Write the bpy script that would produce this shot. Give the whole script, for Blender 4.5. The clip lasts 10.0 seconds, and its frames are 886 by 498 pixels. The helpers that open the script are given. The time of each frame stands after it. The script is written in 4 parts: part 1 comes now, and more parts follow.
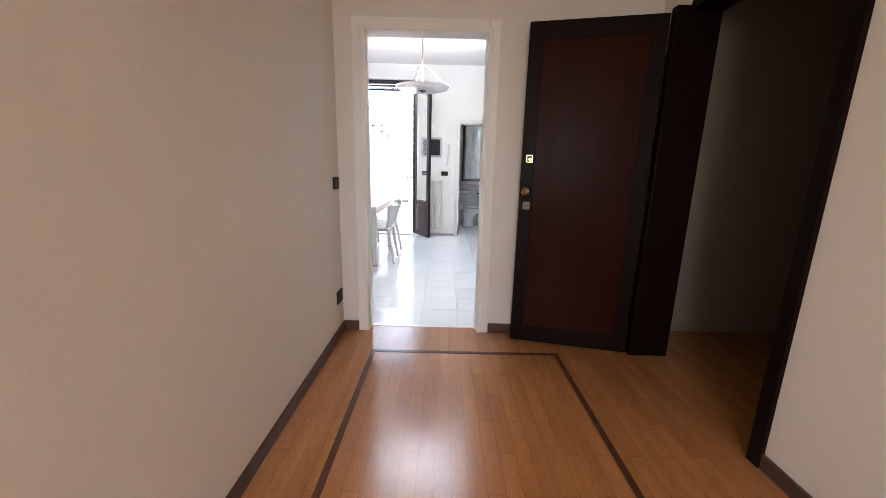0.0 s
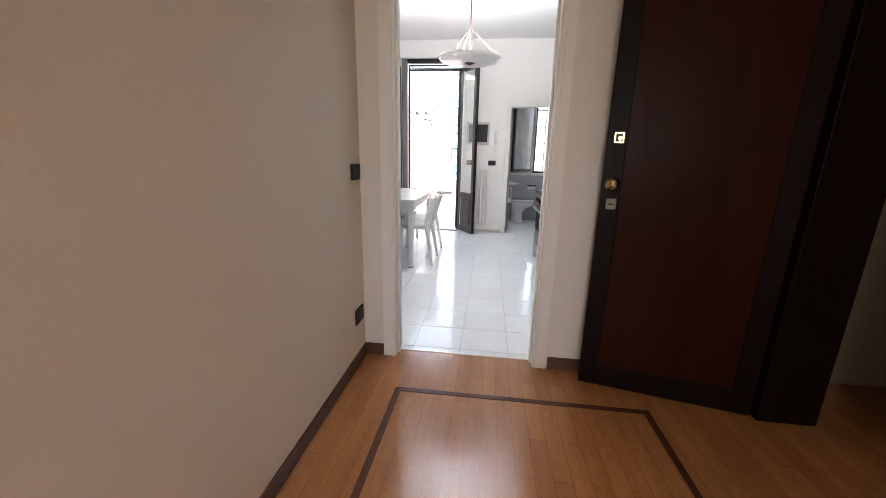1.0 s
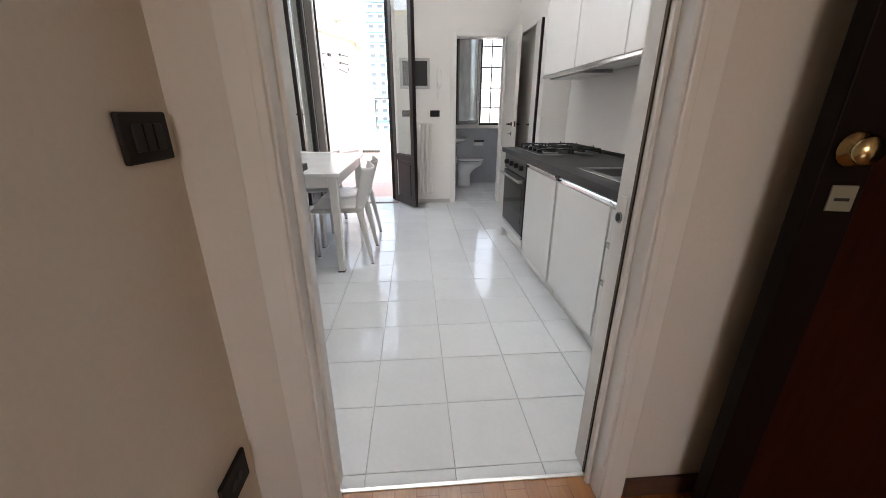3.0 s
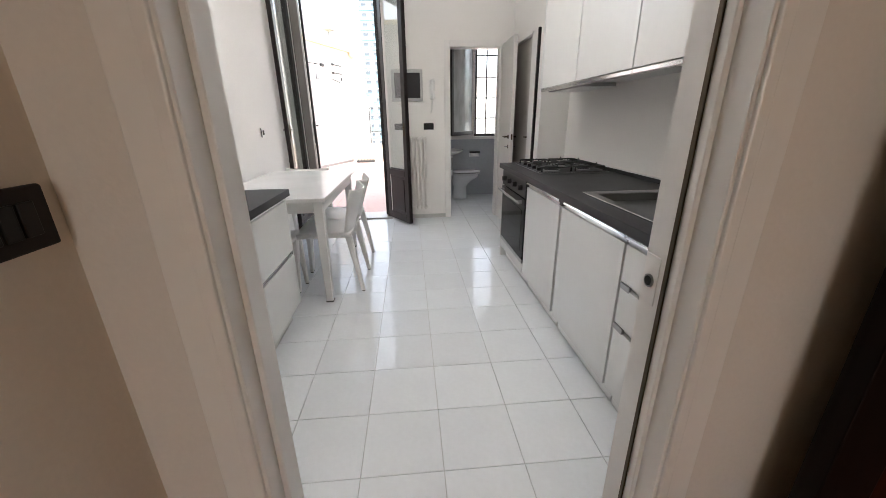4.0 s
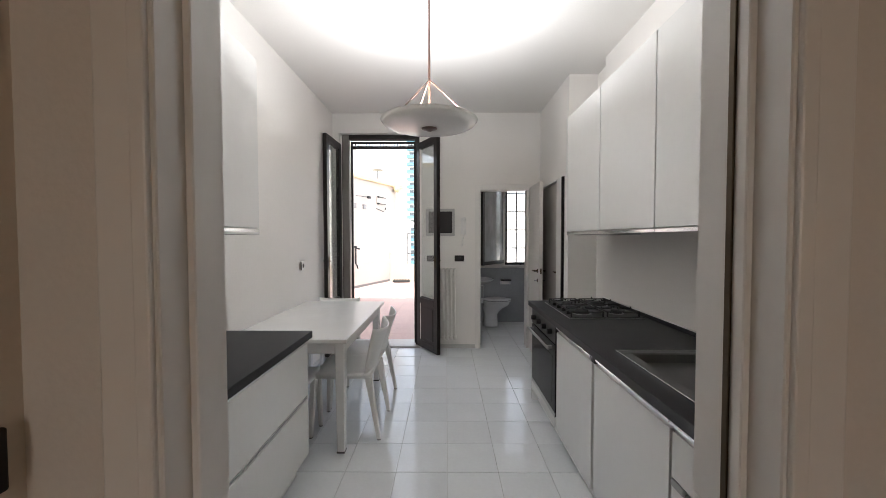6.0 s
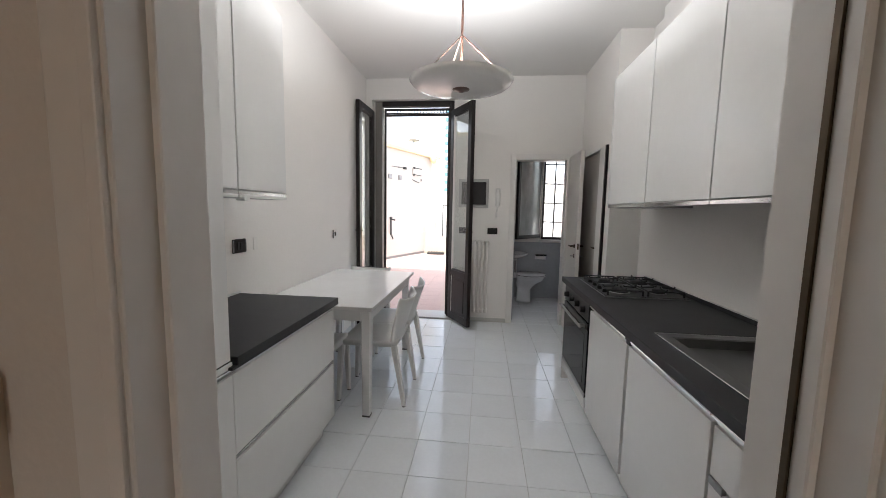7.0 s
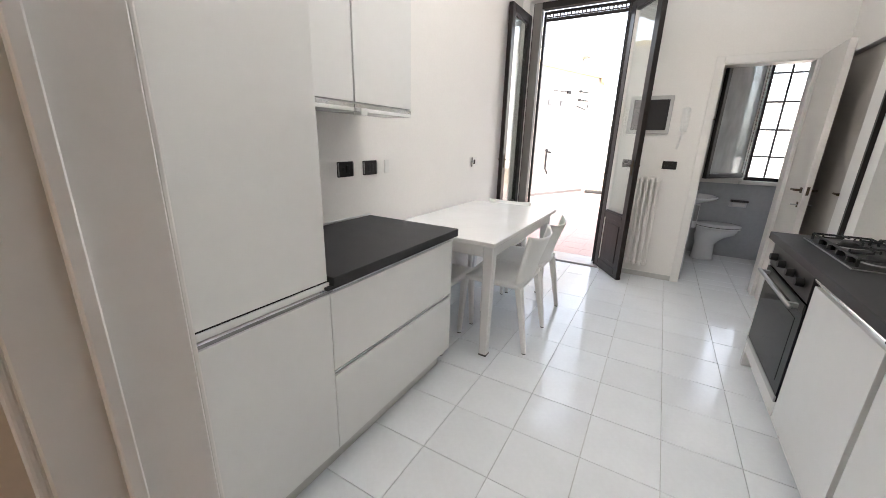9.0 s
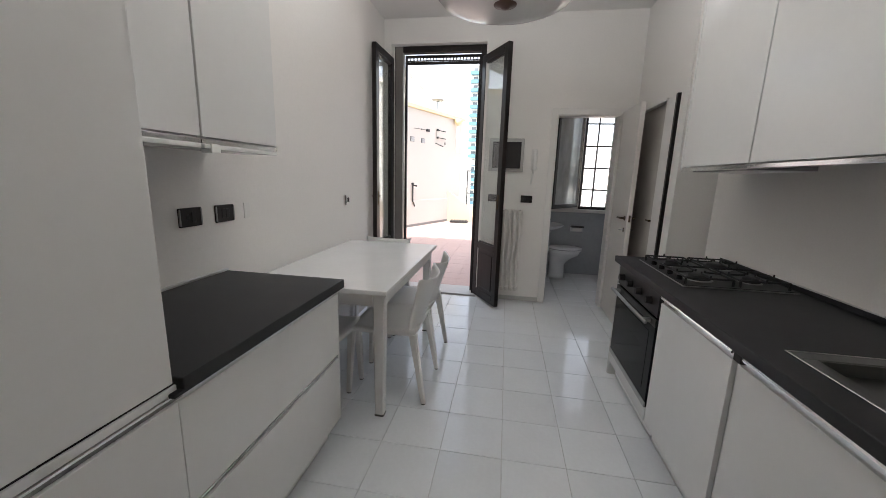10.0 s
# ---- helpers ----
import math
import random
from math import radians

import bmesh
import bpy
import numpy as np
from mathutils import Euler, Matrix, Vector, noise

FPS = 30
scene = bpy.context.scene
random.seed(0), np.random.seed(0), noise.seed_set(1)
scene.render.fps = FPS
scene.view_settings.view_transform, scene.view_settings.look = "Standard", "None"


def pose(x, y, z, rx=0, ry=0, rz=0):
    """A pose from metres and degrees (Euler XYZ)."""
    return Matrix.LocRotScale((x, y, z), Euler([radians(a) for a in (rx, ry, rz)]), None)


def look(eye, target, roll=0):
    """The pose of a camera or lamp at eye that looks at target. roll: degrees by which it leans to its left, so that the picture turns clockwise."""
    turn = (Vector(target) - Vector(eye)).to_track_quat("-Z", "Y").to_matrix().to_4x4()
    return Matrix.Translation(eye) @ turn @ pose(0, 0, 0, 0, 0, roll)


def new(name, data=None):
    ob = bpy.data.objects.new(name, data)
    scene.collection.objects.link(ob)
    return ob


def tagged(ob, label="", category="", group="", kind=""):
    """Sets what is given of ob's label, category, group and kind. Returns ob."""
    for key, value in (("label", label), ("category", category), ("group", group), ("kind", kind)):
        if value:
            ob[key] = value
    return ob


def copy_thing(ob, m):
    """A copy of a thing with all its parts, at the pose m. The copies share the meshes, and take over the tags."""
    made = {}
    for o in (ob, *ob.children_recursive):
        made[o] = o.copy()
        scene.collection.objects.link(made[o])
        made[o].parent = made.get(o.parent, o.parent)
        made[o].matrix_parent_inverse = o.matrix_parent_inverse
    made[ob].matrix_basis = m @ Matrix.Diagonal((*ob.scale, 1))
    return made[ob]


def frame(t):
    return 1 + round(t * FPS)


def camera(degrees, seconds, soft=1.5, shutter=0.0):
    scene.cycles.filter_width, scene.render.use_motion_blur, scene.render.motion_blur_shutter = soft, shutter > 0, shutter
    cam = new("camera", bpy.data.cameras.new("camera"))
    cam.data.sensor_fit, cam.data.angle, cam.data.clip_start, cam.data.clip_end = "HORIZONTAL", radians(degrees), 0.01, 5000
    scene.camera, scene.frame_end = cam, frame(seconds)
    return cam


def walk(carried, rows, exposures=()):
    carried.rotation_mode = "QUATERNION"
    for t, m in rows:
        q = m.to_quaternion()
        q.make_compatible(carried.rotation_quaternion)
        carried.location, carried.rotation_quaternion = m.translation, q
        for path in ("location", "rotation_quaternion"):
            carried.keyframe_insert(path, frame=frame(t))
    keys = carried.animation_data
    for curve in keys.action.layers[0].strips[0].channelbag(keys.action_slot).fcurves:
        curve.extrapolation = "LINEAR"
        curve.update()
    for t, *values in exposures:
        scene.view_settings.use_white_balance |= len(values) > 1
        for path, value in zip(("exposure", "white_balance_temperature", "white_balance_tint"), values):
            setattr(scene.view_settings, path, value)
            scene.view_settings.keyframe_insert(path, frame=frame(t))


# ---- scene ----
cam = camera(100.7, 10.0, soft=0.75)
PATH = [
    (0, (0.019, 0.518, 1.205), (0.017, 2.472, 0.777), 1.3),
    (0.5, (0.025, 0.81, 1.188), (-0.143, 2.758, 0.768), 0.2),
    (1, (-0.017, 1.135, 1.17), (-0.249, 3.063, 0.692), 1.2),
    (1.5, (-0.128, 1.466, 1.14), (-0.249, 3.397, 0.632), 0.6),
    (2, (-0.191, 1.758, 1.132), (-0.299, 3.694, 0.64), 0.2),
    (2.5, (-0.211, 2.064, 1.131), (-0.316, 3.98, 0.565), -1.6),
    (3, (-0.26, 2.336, 1.133), (-0.117, 4.205, 0.435), -0.0),
    (3.2, (-0.276, 2.416, 1.156), (-0.09, 4.262, 0.409), -0.3),
    (4.3, (-0.208, 2.565, 1.223), (-0.075, 4.47, 0.626), -0.7),
    (4.5, (-0.198, 2.573, 1.241), (-0.094, 4.497, 0.708), -0.4),
    (4.7, (-0.176, 2.593, 1.259), (-0.1, 4.537, 0.794), -0.7),
    (5, (-0.172, 2.593, 1.301), (-0.125, 4.562, 0.954), -0.5),
    (5.5, (-0.154, 2.613, 1.355), (-0.167, 4.608, 1.218), 0.0),
    (5.6, (-0.149, 2.627, 1.359), (-0.157, 4.625, 1.276), -0.2),
    (5.7, (-0.154, 2.629, 1.367), (-0.162, 4.629, 1.307), -0.1),
    (6.8, (-0.123, 2.651, 1.375), (-0.252, 4.646, 1.3), 0.1),
    (7, (-0.107, 2.719, 1.349), (-0.319, 4.697, 1.142), 1.1),
    (7.5, (-0.159, 2.899, 1.279), (-0.623, 4.805, 0.888), 2.5),
    (8, (-0.17, 3.012, 1.276), (-0.96, 4.758, 0.703), 2.0),
    (8.5, (-0.108, 3.022, 1.255), (-1.149, 4.598, 0.599), 2.5),
    (9, (-0.052, 3.045, 1.282), (-1.006, 4.709, 0.717), 1.6),
    (9.5, (-0.115, 3.097, 1.303), (-0.757, 4.937, 0.856), -0.0),
    (10, (-0.204, 3.172, 1.32), (-0.525, 5.108, 0.936), 1.7),
]
EXPOSURES = [(0.0, 3.72, 5800, 10), (0.5, 3.52, 5900, 10), (1.0, 3.42, 6050, 10), (2.5, 3.08, 6250, 10), (3.2, 3.0, 6350, 10), (4.5, 2.98, 6450, 10), (5.0, 2.85, 6450, 10), (5.6, 2.34, 6450, 10),
             (7.0, 2.33, 6350, 10), (7.6, 2.38, 6350, 10), (8.0, 2.62, 6400, 10), (8.5, 3.28, 6450, 10), (9.0, 3.12, 6450, 10), (9.5, 2.38, 6400, 10), (10.0, 2.16, 6400, 10)]
walk(cam, [(t, look(eye, target, roll)) for t, eye, target, roll in PATH], EXPOSURES)

# ---- world and sun ----
world = bpy.data.worlds.new("sky")
scene.world = world
world.use_nodes = True
wn, wl = world.node_tree.nodes, world.node_tree.links
sky = wn.new("ShaderNodeTexSky")
sky.sky_type = "NISHITA"
sky.sun_disc = False
SUN_EL, SUN_AZ = radians(56), radians(200)
sky.sun_elevation, sky.sun_rotation = SUN_EL, SUN_AZ
sky.air_density, sky.dust_density = 1.0, 2.5
haze = wn.new("ShaderNodeHueSaturation")     # a hazy, nearly white sky
haze.inputs["Saturation"].default_value = 0.4
wl.new(sky.outputs[0], haze.inputs["Color"])
wl.new(haze.outputs[0], wn["Background"].inputs[0])
wn["Background"].inputs[1].default_value = 0.15
sun = new("sun", bpy.data.lights.new("sun", "SUN"))
sun.data.energy, sun.data.angle, sun.data.color = 1.9, radians(0.6), (1.0, 0.95, 0.87)
to_sun = Vector((math.sin(SUN_AZ) * math.cos(SUN_EL), math.cos(SUN_AZ) * math.cos(SUN_EL), math.sin(SUN_EL)))
sun.matrix_world = look((0, 0, 12), Vector((0, 0, 12)) - to_sun)
# added fill light above the unlit pendant's dish, thrown up to the ceiling
kitchen_fill = new("pendant_bulb", bpy.data.lights.new("pendant_bulb", "AREA"))
kitchen_fill.data.shape, kitchen_fill.data.size, kitchen_fill.data.energy, kitchen_fill.data.color = "DISK", 0.34, 7.2, (0.98, 0.985, 1.0)
kitchen_fill.matrix_world = pose(-0.257, 4.93, 2.15, 180)
# fill light added for the hall, in the opening of an assumed, unseen end window
hall_light = new("hall_daylight", bpy.data.lights.new("hall_daylight", "AREA"))
hall_light.data.shape, hall_light.data.size, hall_light.data.size_y = "RECTANGLE", 0.85, 1.25
hall_light.data.energy, hall_light.data.color = 2.7, (1.0, 0.86, 0.69)
hall_light.matrix_world = pose(-0.2, -2.22, 1.62, 90, 0, 0)


# ---- materials ----
def mat(name, colour, rough=0.5, metal=0.0, vary=0.06, grain=60.0, blotch=4.0, bump=0.05, stretch=(1, 1, 1), piece=0.0,
        rough_vary=0.08, specular=0.5, coat=0.0):
    """A surface with a fine grain and broad blotches in colour, roughness and relief."""
    m = bpy.data.materials.new(name)
    m.use_nodes = True
    n, l = m.node_tree.nodes, m.node_tree.links
    b = n["Principled BSDF"]
    b.inputs["Metallic"].default_value = metal
    b.inputs["Specular IOR Level"].default_value = specular
    b.inputs["Coat Weight"].default_value = coat
    b.inputs["Coat Roughness"].default_value = 0.12
    co = n.new("ShaderNodeTexCoord")
    mp = n.new("ShaderNodeMapping")
    mp.inputs["Scale"].default_value = stretch
    l.new(co.outputs["Object"], mp.inputs["Vector"])
    fine, broad = n.new("ShaderNodeTexNoise"), n.new("ShaderNodeTexNoise")
    fine.inputs["Scale"].default_value, fine.inputs["Detail"].default_value = grain, 5
    broad.inputs["Scale"].default_value, broad.inputs["Detail"].default_value = blotch, 3
    l.new(mp.outputs[0], fine.inputs["Vector"])
    l.new(mp.outputs[0], broad.inputs["Vector"])
    add = n.new("ShaderNodeMath")
    add.operation = "ADD"
    l.new(fine.outputs["Fac"], add.inputs[0])
    l.new(broad.outputs["Fac"], add.inputs[1])
    half = n.new("ShaderNodeMapRange")
    half.inputs["From Min"].default_value, half.inputs["From Max"].default_value = 0.6, 1.4
    half.inputs["To Min"].default_value, half.inputs["To Max"].default_value = 1 - vary, 1 + vary
    l.new(add.outputs[0], half.inputs["Value"])
    value = half.outputs["Result"]
    if piece:
        info = n.new("ShaderNodeObjectInfo")
        span = n.new("ShaderNodeMapRange")
        span.inputs["To Min"].default_value, span.inputs["To Max"].default_value = 1 - piece, 1 + piece
        l.new(info.outputs["Random"], span.inputs["Value"])
        both = n.new("ShaderNodeMath")
        both.operation = "MULTIPLY"
        l.new(value, both.inputs[0])
        l.new(span.outputs["Result"], both.inputs[1])
        value = both.outputs[0]
    tint = n.new("ShaderNodeVectorMath")
    tint.operation = "SCALE"
    tint.inputs[0].default_value = colour
    l.new(value, tint.inputs["Scale"])
    l.new(tint.outputs[0], b.inputs["Base Color"])
    rr = n.new("ShaderNodeMapRange")
    rr.inputs["From Min"].default_value, rr.inputs["From Max"].default_value = 0.3, 0.7
    low, high = max(0.02, rough - rough_vary), min(1.0, rough + rough_vary)
    low, high = (max(low, 0.29), high) if rough >= 0.28 else (low, min(high, 0.262))
    rr.inputs["To Min"].default_value, rr.inputs["To Max"].default_value = low, high
    l.new(broad.outputs["Fac"], rr.inputs["Value"])
    l.new(rr.outputs["Result"], b.inputs["Roughness"])
    if bump:
        bp = n.new("ShaderNodeBump")
        bp.inputs["Strength"].default_value, bp.inputs["Distance"].default_value = bump, 0.01
        l.new(add.outputs[0], bp.inputs["Height"])
        l.new(bp.outputs[0], b.inputs["Normal"])
    return m


def pane_mat(name, tint, rough, film=0.0):
    m = bpy.data.materials.new(name)
    m.use_nodes = True
    n, l = m.node_tree.nodes, m.node_tree.links
    n.remove(n["Principled BSDF"])
    clear, gloss = n.new("ShaderNodeBsdfTransparent"), n.new("ShaderNodeBsdfGlossy")
    mix, edge = n.new("ShaderNodeMixShader"), n.new("ShaderNodeLayerWeight")
    power, span = n.new("ShaderNodeMath"), n.new("ShaderNodeMapRange")
    clear.inputs["Color"].default_value = (*tint, 1)
    gloss.inputs["Roughness"].default_value = rough
    edge.inputs["Blend"].default_value = 0.5
    power.operation = "POWER"
    power.inputs[1].default_value = 4.0
    span.inputs["To Min"].default_value, span.inputs["To Max"].default_value = 0.045, 1.0     # double glazing
    l.new(edge.outputs["Facing"], power.inputs[0])
    l.new(power.outputs[0], span.inputs["Value"])
    l.new(span.outputs["Result"], mix.inputs[0])
    l.new(clear.outputs[0], mix.inputs[1])
    l.new(gloss.outputs[0], mix.inputs[2])
    out = mix.outputs[0]
    if film:        # a thin, patchy film of diffuse white
        pale_film, veil = n.new("ShaderNodeBsdfDiffuse"), n.new("ShaderNodeMixShader")
        patch, amount = n.new("ShaderNodeTexNoise"), n.new("ShaderNodeMapRange")
        patch.inputs["Scale"].default_value = 5.0
        amount.inputs["To Min"].default_value, amount.inputs["To Max"].default_value = film * 0.6, film * 1.4
        pale_film.inputs["Color"].default_value = (0.8, 0.82, 0.82, 1)
        l.new(patch.outputs["Fac"], amount.inputs["Value"])
        l.new(amount.outputs["Result"], veil.inputs[0])
        l.new(out, veil.inputs[1])
        l.new(pale_film.outputs[0], veil.inputs[2])
        out = veil.outputs[0]
    l.new(out, n["Material Output"].inputs[0])
    return m


def parquet_mat():
    """Oak strips in a herring of short boards, lacquered."""
    m = mat("parquet", (0.42, 0.18, 0.06), 0.22, vary=0.22, grain=18, blotch=2.2, bump=0.03, stretch=(7, 1, 1), coat=0.4)
    n, l = m.node_tree.nodes, m.node_tree.links
    b = n["Principled BSDF"]
    co, brick = n.new("ShaderNodeTexCoord"), n.new("ShaderNodeTexBrick")
    turn = n.new("ShaderNodeMapping")
    turn.inputs["Rotation"].default_value = (0, 0, radians(90))
    l.new(co.outputs["Object"], turn.inputs["Vector"])
    l.new(turn.outputs[0], brick.inputs["Vector"])
    for key, v in (("Color1", (1, 1, 1, 1)), ("Color2", (0.86, 0.83, 0.8, 1)), ("Mortar", (0.66, 0.6, 0.55, 1))):
        brick.inputs[key].default_value = v
    for key, v in (("Scale", 1.0), ("Mortar Size", 0.0015), ("Brick Width", 0.42), ("Row Height", 0.07)):
        brick.inputs[key].default_value = v
    old = b.inputs["Base Color"].links[0].from_socket
    mul = n.new("ShaderNodeVectorMath")
    mul.operation = "MULTIPLY"
    l.new(old, mul.inputs[0])
    l.new(brick.outputs["Color"], mul.inputs[1])
    l.new(mul.outputs[0], b.inputs["Base Color"])
    return m


PAINT = mat("kitchen wall paint", (0.80, 0.775, 0.74), 0.75, vary=0.03, grain=90, blotch=1.3, bump=0.06)
HALL = mat("hall wall paint", (0.76, 0.69, 0.60), 0.8, vary=0.035, grain=90, blotch=1.1, bump=0.07)
PARTITION = mat("white partition paint", (0.68, 0.64, 0.595), 0.75, vary=0.035, grain=90, blotch=1.1, bump=0.07)
CEIL = mat("ceiling paint", (0.78, 0.76, 0.73), 0.85, vary=0.03, grain=80, blotch=1.0, bump=0.05)
TRIM = mat("white lacquered wood", (0.76, 0.74, 0.71), 0.35, vary=0.03, grain=30, blotch=3, bump=0.02)
DOORW = mat("door lacquer", (0.72, 0.69, 0.65), 0.38, vary=0.03, grain=30, blotch=3, bump=0.02)
GREYDOOR = mat("grey beige lacquer", (0.50, 0.46, 0.42), 0.45, vary=0.04, grain=30, blotch=3, bump=0.02)
SKIRT = mat("dark wood skirting", (0.085, 0.04, 0.028), 0.35, vary=0.2, grain=14, blotch=3, stretch=(1, 1, 9), bump=0.03)
PARQUET = parquet_mat()
INLAY = mat("dark wood inlay", (0.09, 0.035, 0.02), 0.25, vary=0.2, grain=20, blotch=4)
TILE = mat("white glazed floor tile", (0.80, 0.825, 0.845), 0.12, vary=0.035, grain=45, blotch=5, bump=0.006, piece=0.03, rough_vary=0.05)
SILL = mat("grey marble sill", (0.46, 0.44, 0.42), 0.3, vary=0.1, grain=25, blotch=6, bump=0.01)
GROUT = mat("cement grout", (0.60, 0.60, 0.59), 0.9, vary=0.1, grain=120, blotch=6, bump=0.1)
LACQ = mat("white kitchen lacquer", (0.79, 0.785, 0.765), 0.24, vary=0.015, grain=20, blotch=2, bump=0.0, rough_vary=0.02)
CARCASS = mat("white melamine", (0.72, 0.72, 0.70), 0.5, vary=0.02, bump=0.01)
PLINTH = mat("pale grey plinth", (0.55, 0.54, 0.52), 0.4, vary=0.04, bump=0.01)
STONE = mat("charcoal worktop laminate", (0.023, 0.023, 0.024), 0.47, vary=0.12, grain=220, blotch=9, bump=0.04, rough_vary=0.015, specular=0.34)
ALU = mat("brushed aluminium", (0.75, 0.75, 0.74), 0.28, 1.0, vary=0.05, grain=120, blotch=6, stretch=(1, 0.05, 1), bump=0.02)
SHINE = mat("polished aluminium", (0.86, 0.86, 0.86), 0.14, 1.0, vary=0.03, grain=120, blotch=5, bump=0.0, rough_vary=0.04)
CREAM = mat("cream lock enamel", (0.22, 0.21, 0.155), 0.45, vary=0.06, bump=0.01)
STEEL = mat("brushed stainless steel", (0.36, 0.36, 0.355), 0.36, 1.0, vary=0.06, grain=140, blotch=5, stretch=(1, 0.06, 1), bump=0.02)
BRASS = mat("polished brass", (0.40, 0.31, 0.16), 0.22, 1.0, vary=0.12, grain=40, blotch=30, bump=0.03)
BRONZE = mat("aged bronze", (0.10, 0.075, 0.05), 0.48, 1.0, vary=0.12, bump=0.02)
DARKSTEEL = mat("dark brushed steel", (0.05, 0.05, 0.05), 0.38, 1.0, vary=0.06, grain=140, blotch=5, stretch=(1, 0.06, 1), bump=0.02)
BLACK = mat("black plastic", (0.016, 0.015, 0.015), 0.4, vary=0.15, bump=0.02, specular=0.25)
SWITCH = mat("dark bronze switch plate", (0.02, 0.017, 0.016), 0.6, vary=0.15, bump=0.01, specular=0.25)
IRON = mat("matt cast iron", (0.02, 0.02, 0.02), 0.6, vary=0.25, grain=150, bump=0.08)
GRIPM = mat("grey grip metal", (0.30, 0.30, 0.295), 0.38, 0.6, vary=0.1, grain=120, blotch=5, stretch=(1, 0.1, 1), bump=0.02)
# lighter jamb colour, with the grazing daylight put into it
JAMBLIT = mat("daylit jamb grey-brown", (0.23, 0.21, 0.195), 0.45, vary=0.1, grain=30, blotch=3, stretch=(4, 4, 0.5), bump=0.03)
BLKGLASS = mat("black oven glass", (0.010, 0.010, 0.011), 0.06, vary=0.1, bump=0.0, rough_vary=0.02, specular=0.08)
WALNUT = mat("dark walnut stained frame", (0.017, 0.0125, 0.0115), 0.34, specular=0.34, vary=0.3, grain=16, blotch=3, stretch=(6, 6, 0.6), bump=0.04)
MAHOG = mat("mahogany veneer", (0.025, 0.0058, 0.0028), 0.33, vary=0.3, grain=9, blotch=1.6, stretch=(7, 7, 0.7), bump=0.01, specular=0.04)
MAHOGD = mat("dark mahogany frame", (0.008, 0.0034, 0.0025), 0.45, specular=0.07, vary=0.3, grain=9, blotch=1.6, stretch=(7, 7, 0.7), bump=0.02)
PLASTIC = mat("white moulded plastic", (0.80, 0.79, 0.765), 0.35, vary=0.02, grain=40, blotch=4, bump=0.01)
TABLEW = mat("white table lacquer", (0.82, 0.815, 0.80), 0.22, vary=0.02, grain=30, blotch=3, bump=0.0, rough_vary=0.03)
RUBBER = mat("grey rubber foot", (0.09, 0.09, 0.09), 0.7, vary=0.1)
RADW = mat("radiator enamel", (0.74, 0.71, 0.67), 0.35, vary=0.03, bump=0.02)
CERAMIC = mat("white ceramic", (0.74, 0.75, 0.76), 0.1, vary=0.02, grain=20, bump=0.0, rough_vary=0.03)
WTILE = mat("grey bathroom wall tile", (0.40, 0.415, 0.44), 0.25, vary=0.07, grain=30, blotch=3, bump=0.02)
GREYP = mat("pale grey panel casing", (0.45, 0.44, 0.43), 0.4, vary=0.04)
DARKP = mat("dark smoked panel door", (0.022, 0.02, 0.022), 0.4, vary=0.1, specular=0.25)
PANE = pane_mat("window glass", (0.95, 0.97, 0.96), 0.0, 0.025)
HAZED = pane_mat("window glass with a pale film", (0.90, 0.93, 0.92), 0.0, 0.34)
OPAL = mat("opal glass", (0.82, 0.81, 0.79), 0.2, vary=0.02, bump=0.0)
TERRA = mat("terracotta terrace tile", (0.50, 0.36, 0.32), 0.8, vary=0.12, grain=30, blotch=1.2, bump=0.06, piece=0.06)
RENDERW = mat("white exterior render", (0.58, 0.55, 0.505), 0.9, vary=0.05, grain=50, blotch=0.8, bump=0.15)
CREAMR = mat("cream parapet render", (0.44, 0.37, 0.30), 0.9, vary=0.07, grain=50, blotch=1.5, bump=0.12)
FACADE = mat("pale facade render", (0.66, 0.63, 0.58), 0.9, vary=0.08, grain=20, blotch=0.5, bump=0.1)
YELLOW = mat("ochre eave paint", (0.78, 0.66, 0.40), 0.8, vary=0.1, bump=0.06)
TEAL = mat("blue-green balcony glass", (0.09, 0.20, 0.25), 0.3, vary=0.15, bump=0.0)
WINPALE = mat("pale far window", (0.45, 0.46, 0.47), 0.3, vary=0.1, bump=0.0)
WINDARK = mat("far window", (0.12, 0.13, 0.14), 0.2, vary=0.2, bump=0.0)
ZINC = mat("weathered zinc", (0.25, 0.25, 0.25), 0.55, 0.6, vary=0.2, bump=0.05)
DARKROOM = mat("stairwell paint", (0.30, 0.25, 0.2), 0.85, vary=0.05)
PAPER = mat("tissue paper", (0.8, 0.79, 0.77), 0.9, vary=0.03)


# ---- mesh helpers ----
def obj(name, bm, material, smooth=False):
    me = bpy.data.meshes.new(name)
    bmesh.ops.recalc_face_normals(bm, faces=bm.faces)
    if smooth:
        for fc in bm.faces:
            fc.smooth = True
    bm.to_mesh(me)
    bm.free()
    me.materials.append(material)
    return new(name, me)


def part(name, bm, material, parent, label="", smooth=False):
    ob = obj(name, bm, material, smooth)
    ob.parent = parent
    if label:
        tagged(ob, label)
    return ob


def thing(name, x, y, z, rz, label, category, group=""):
    e = new(name)
    e.empty_display_size = 0.05
    e.matrix_world = pose(x, y, z, 0, 0, rz)
    return tagged(e, label, category, group, "thing")


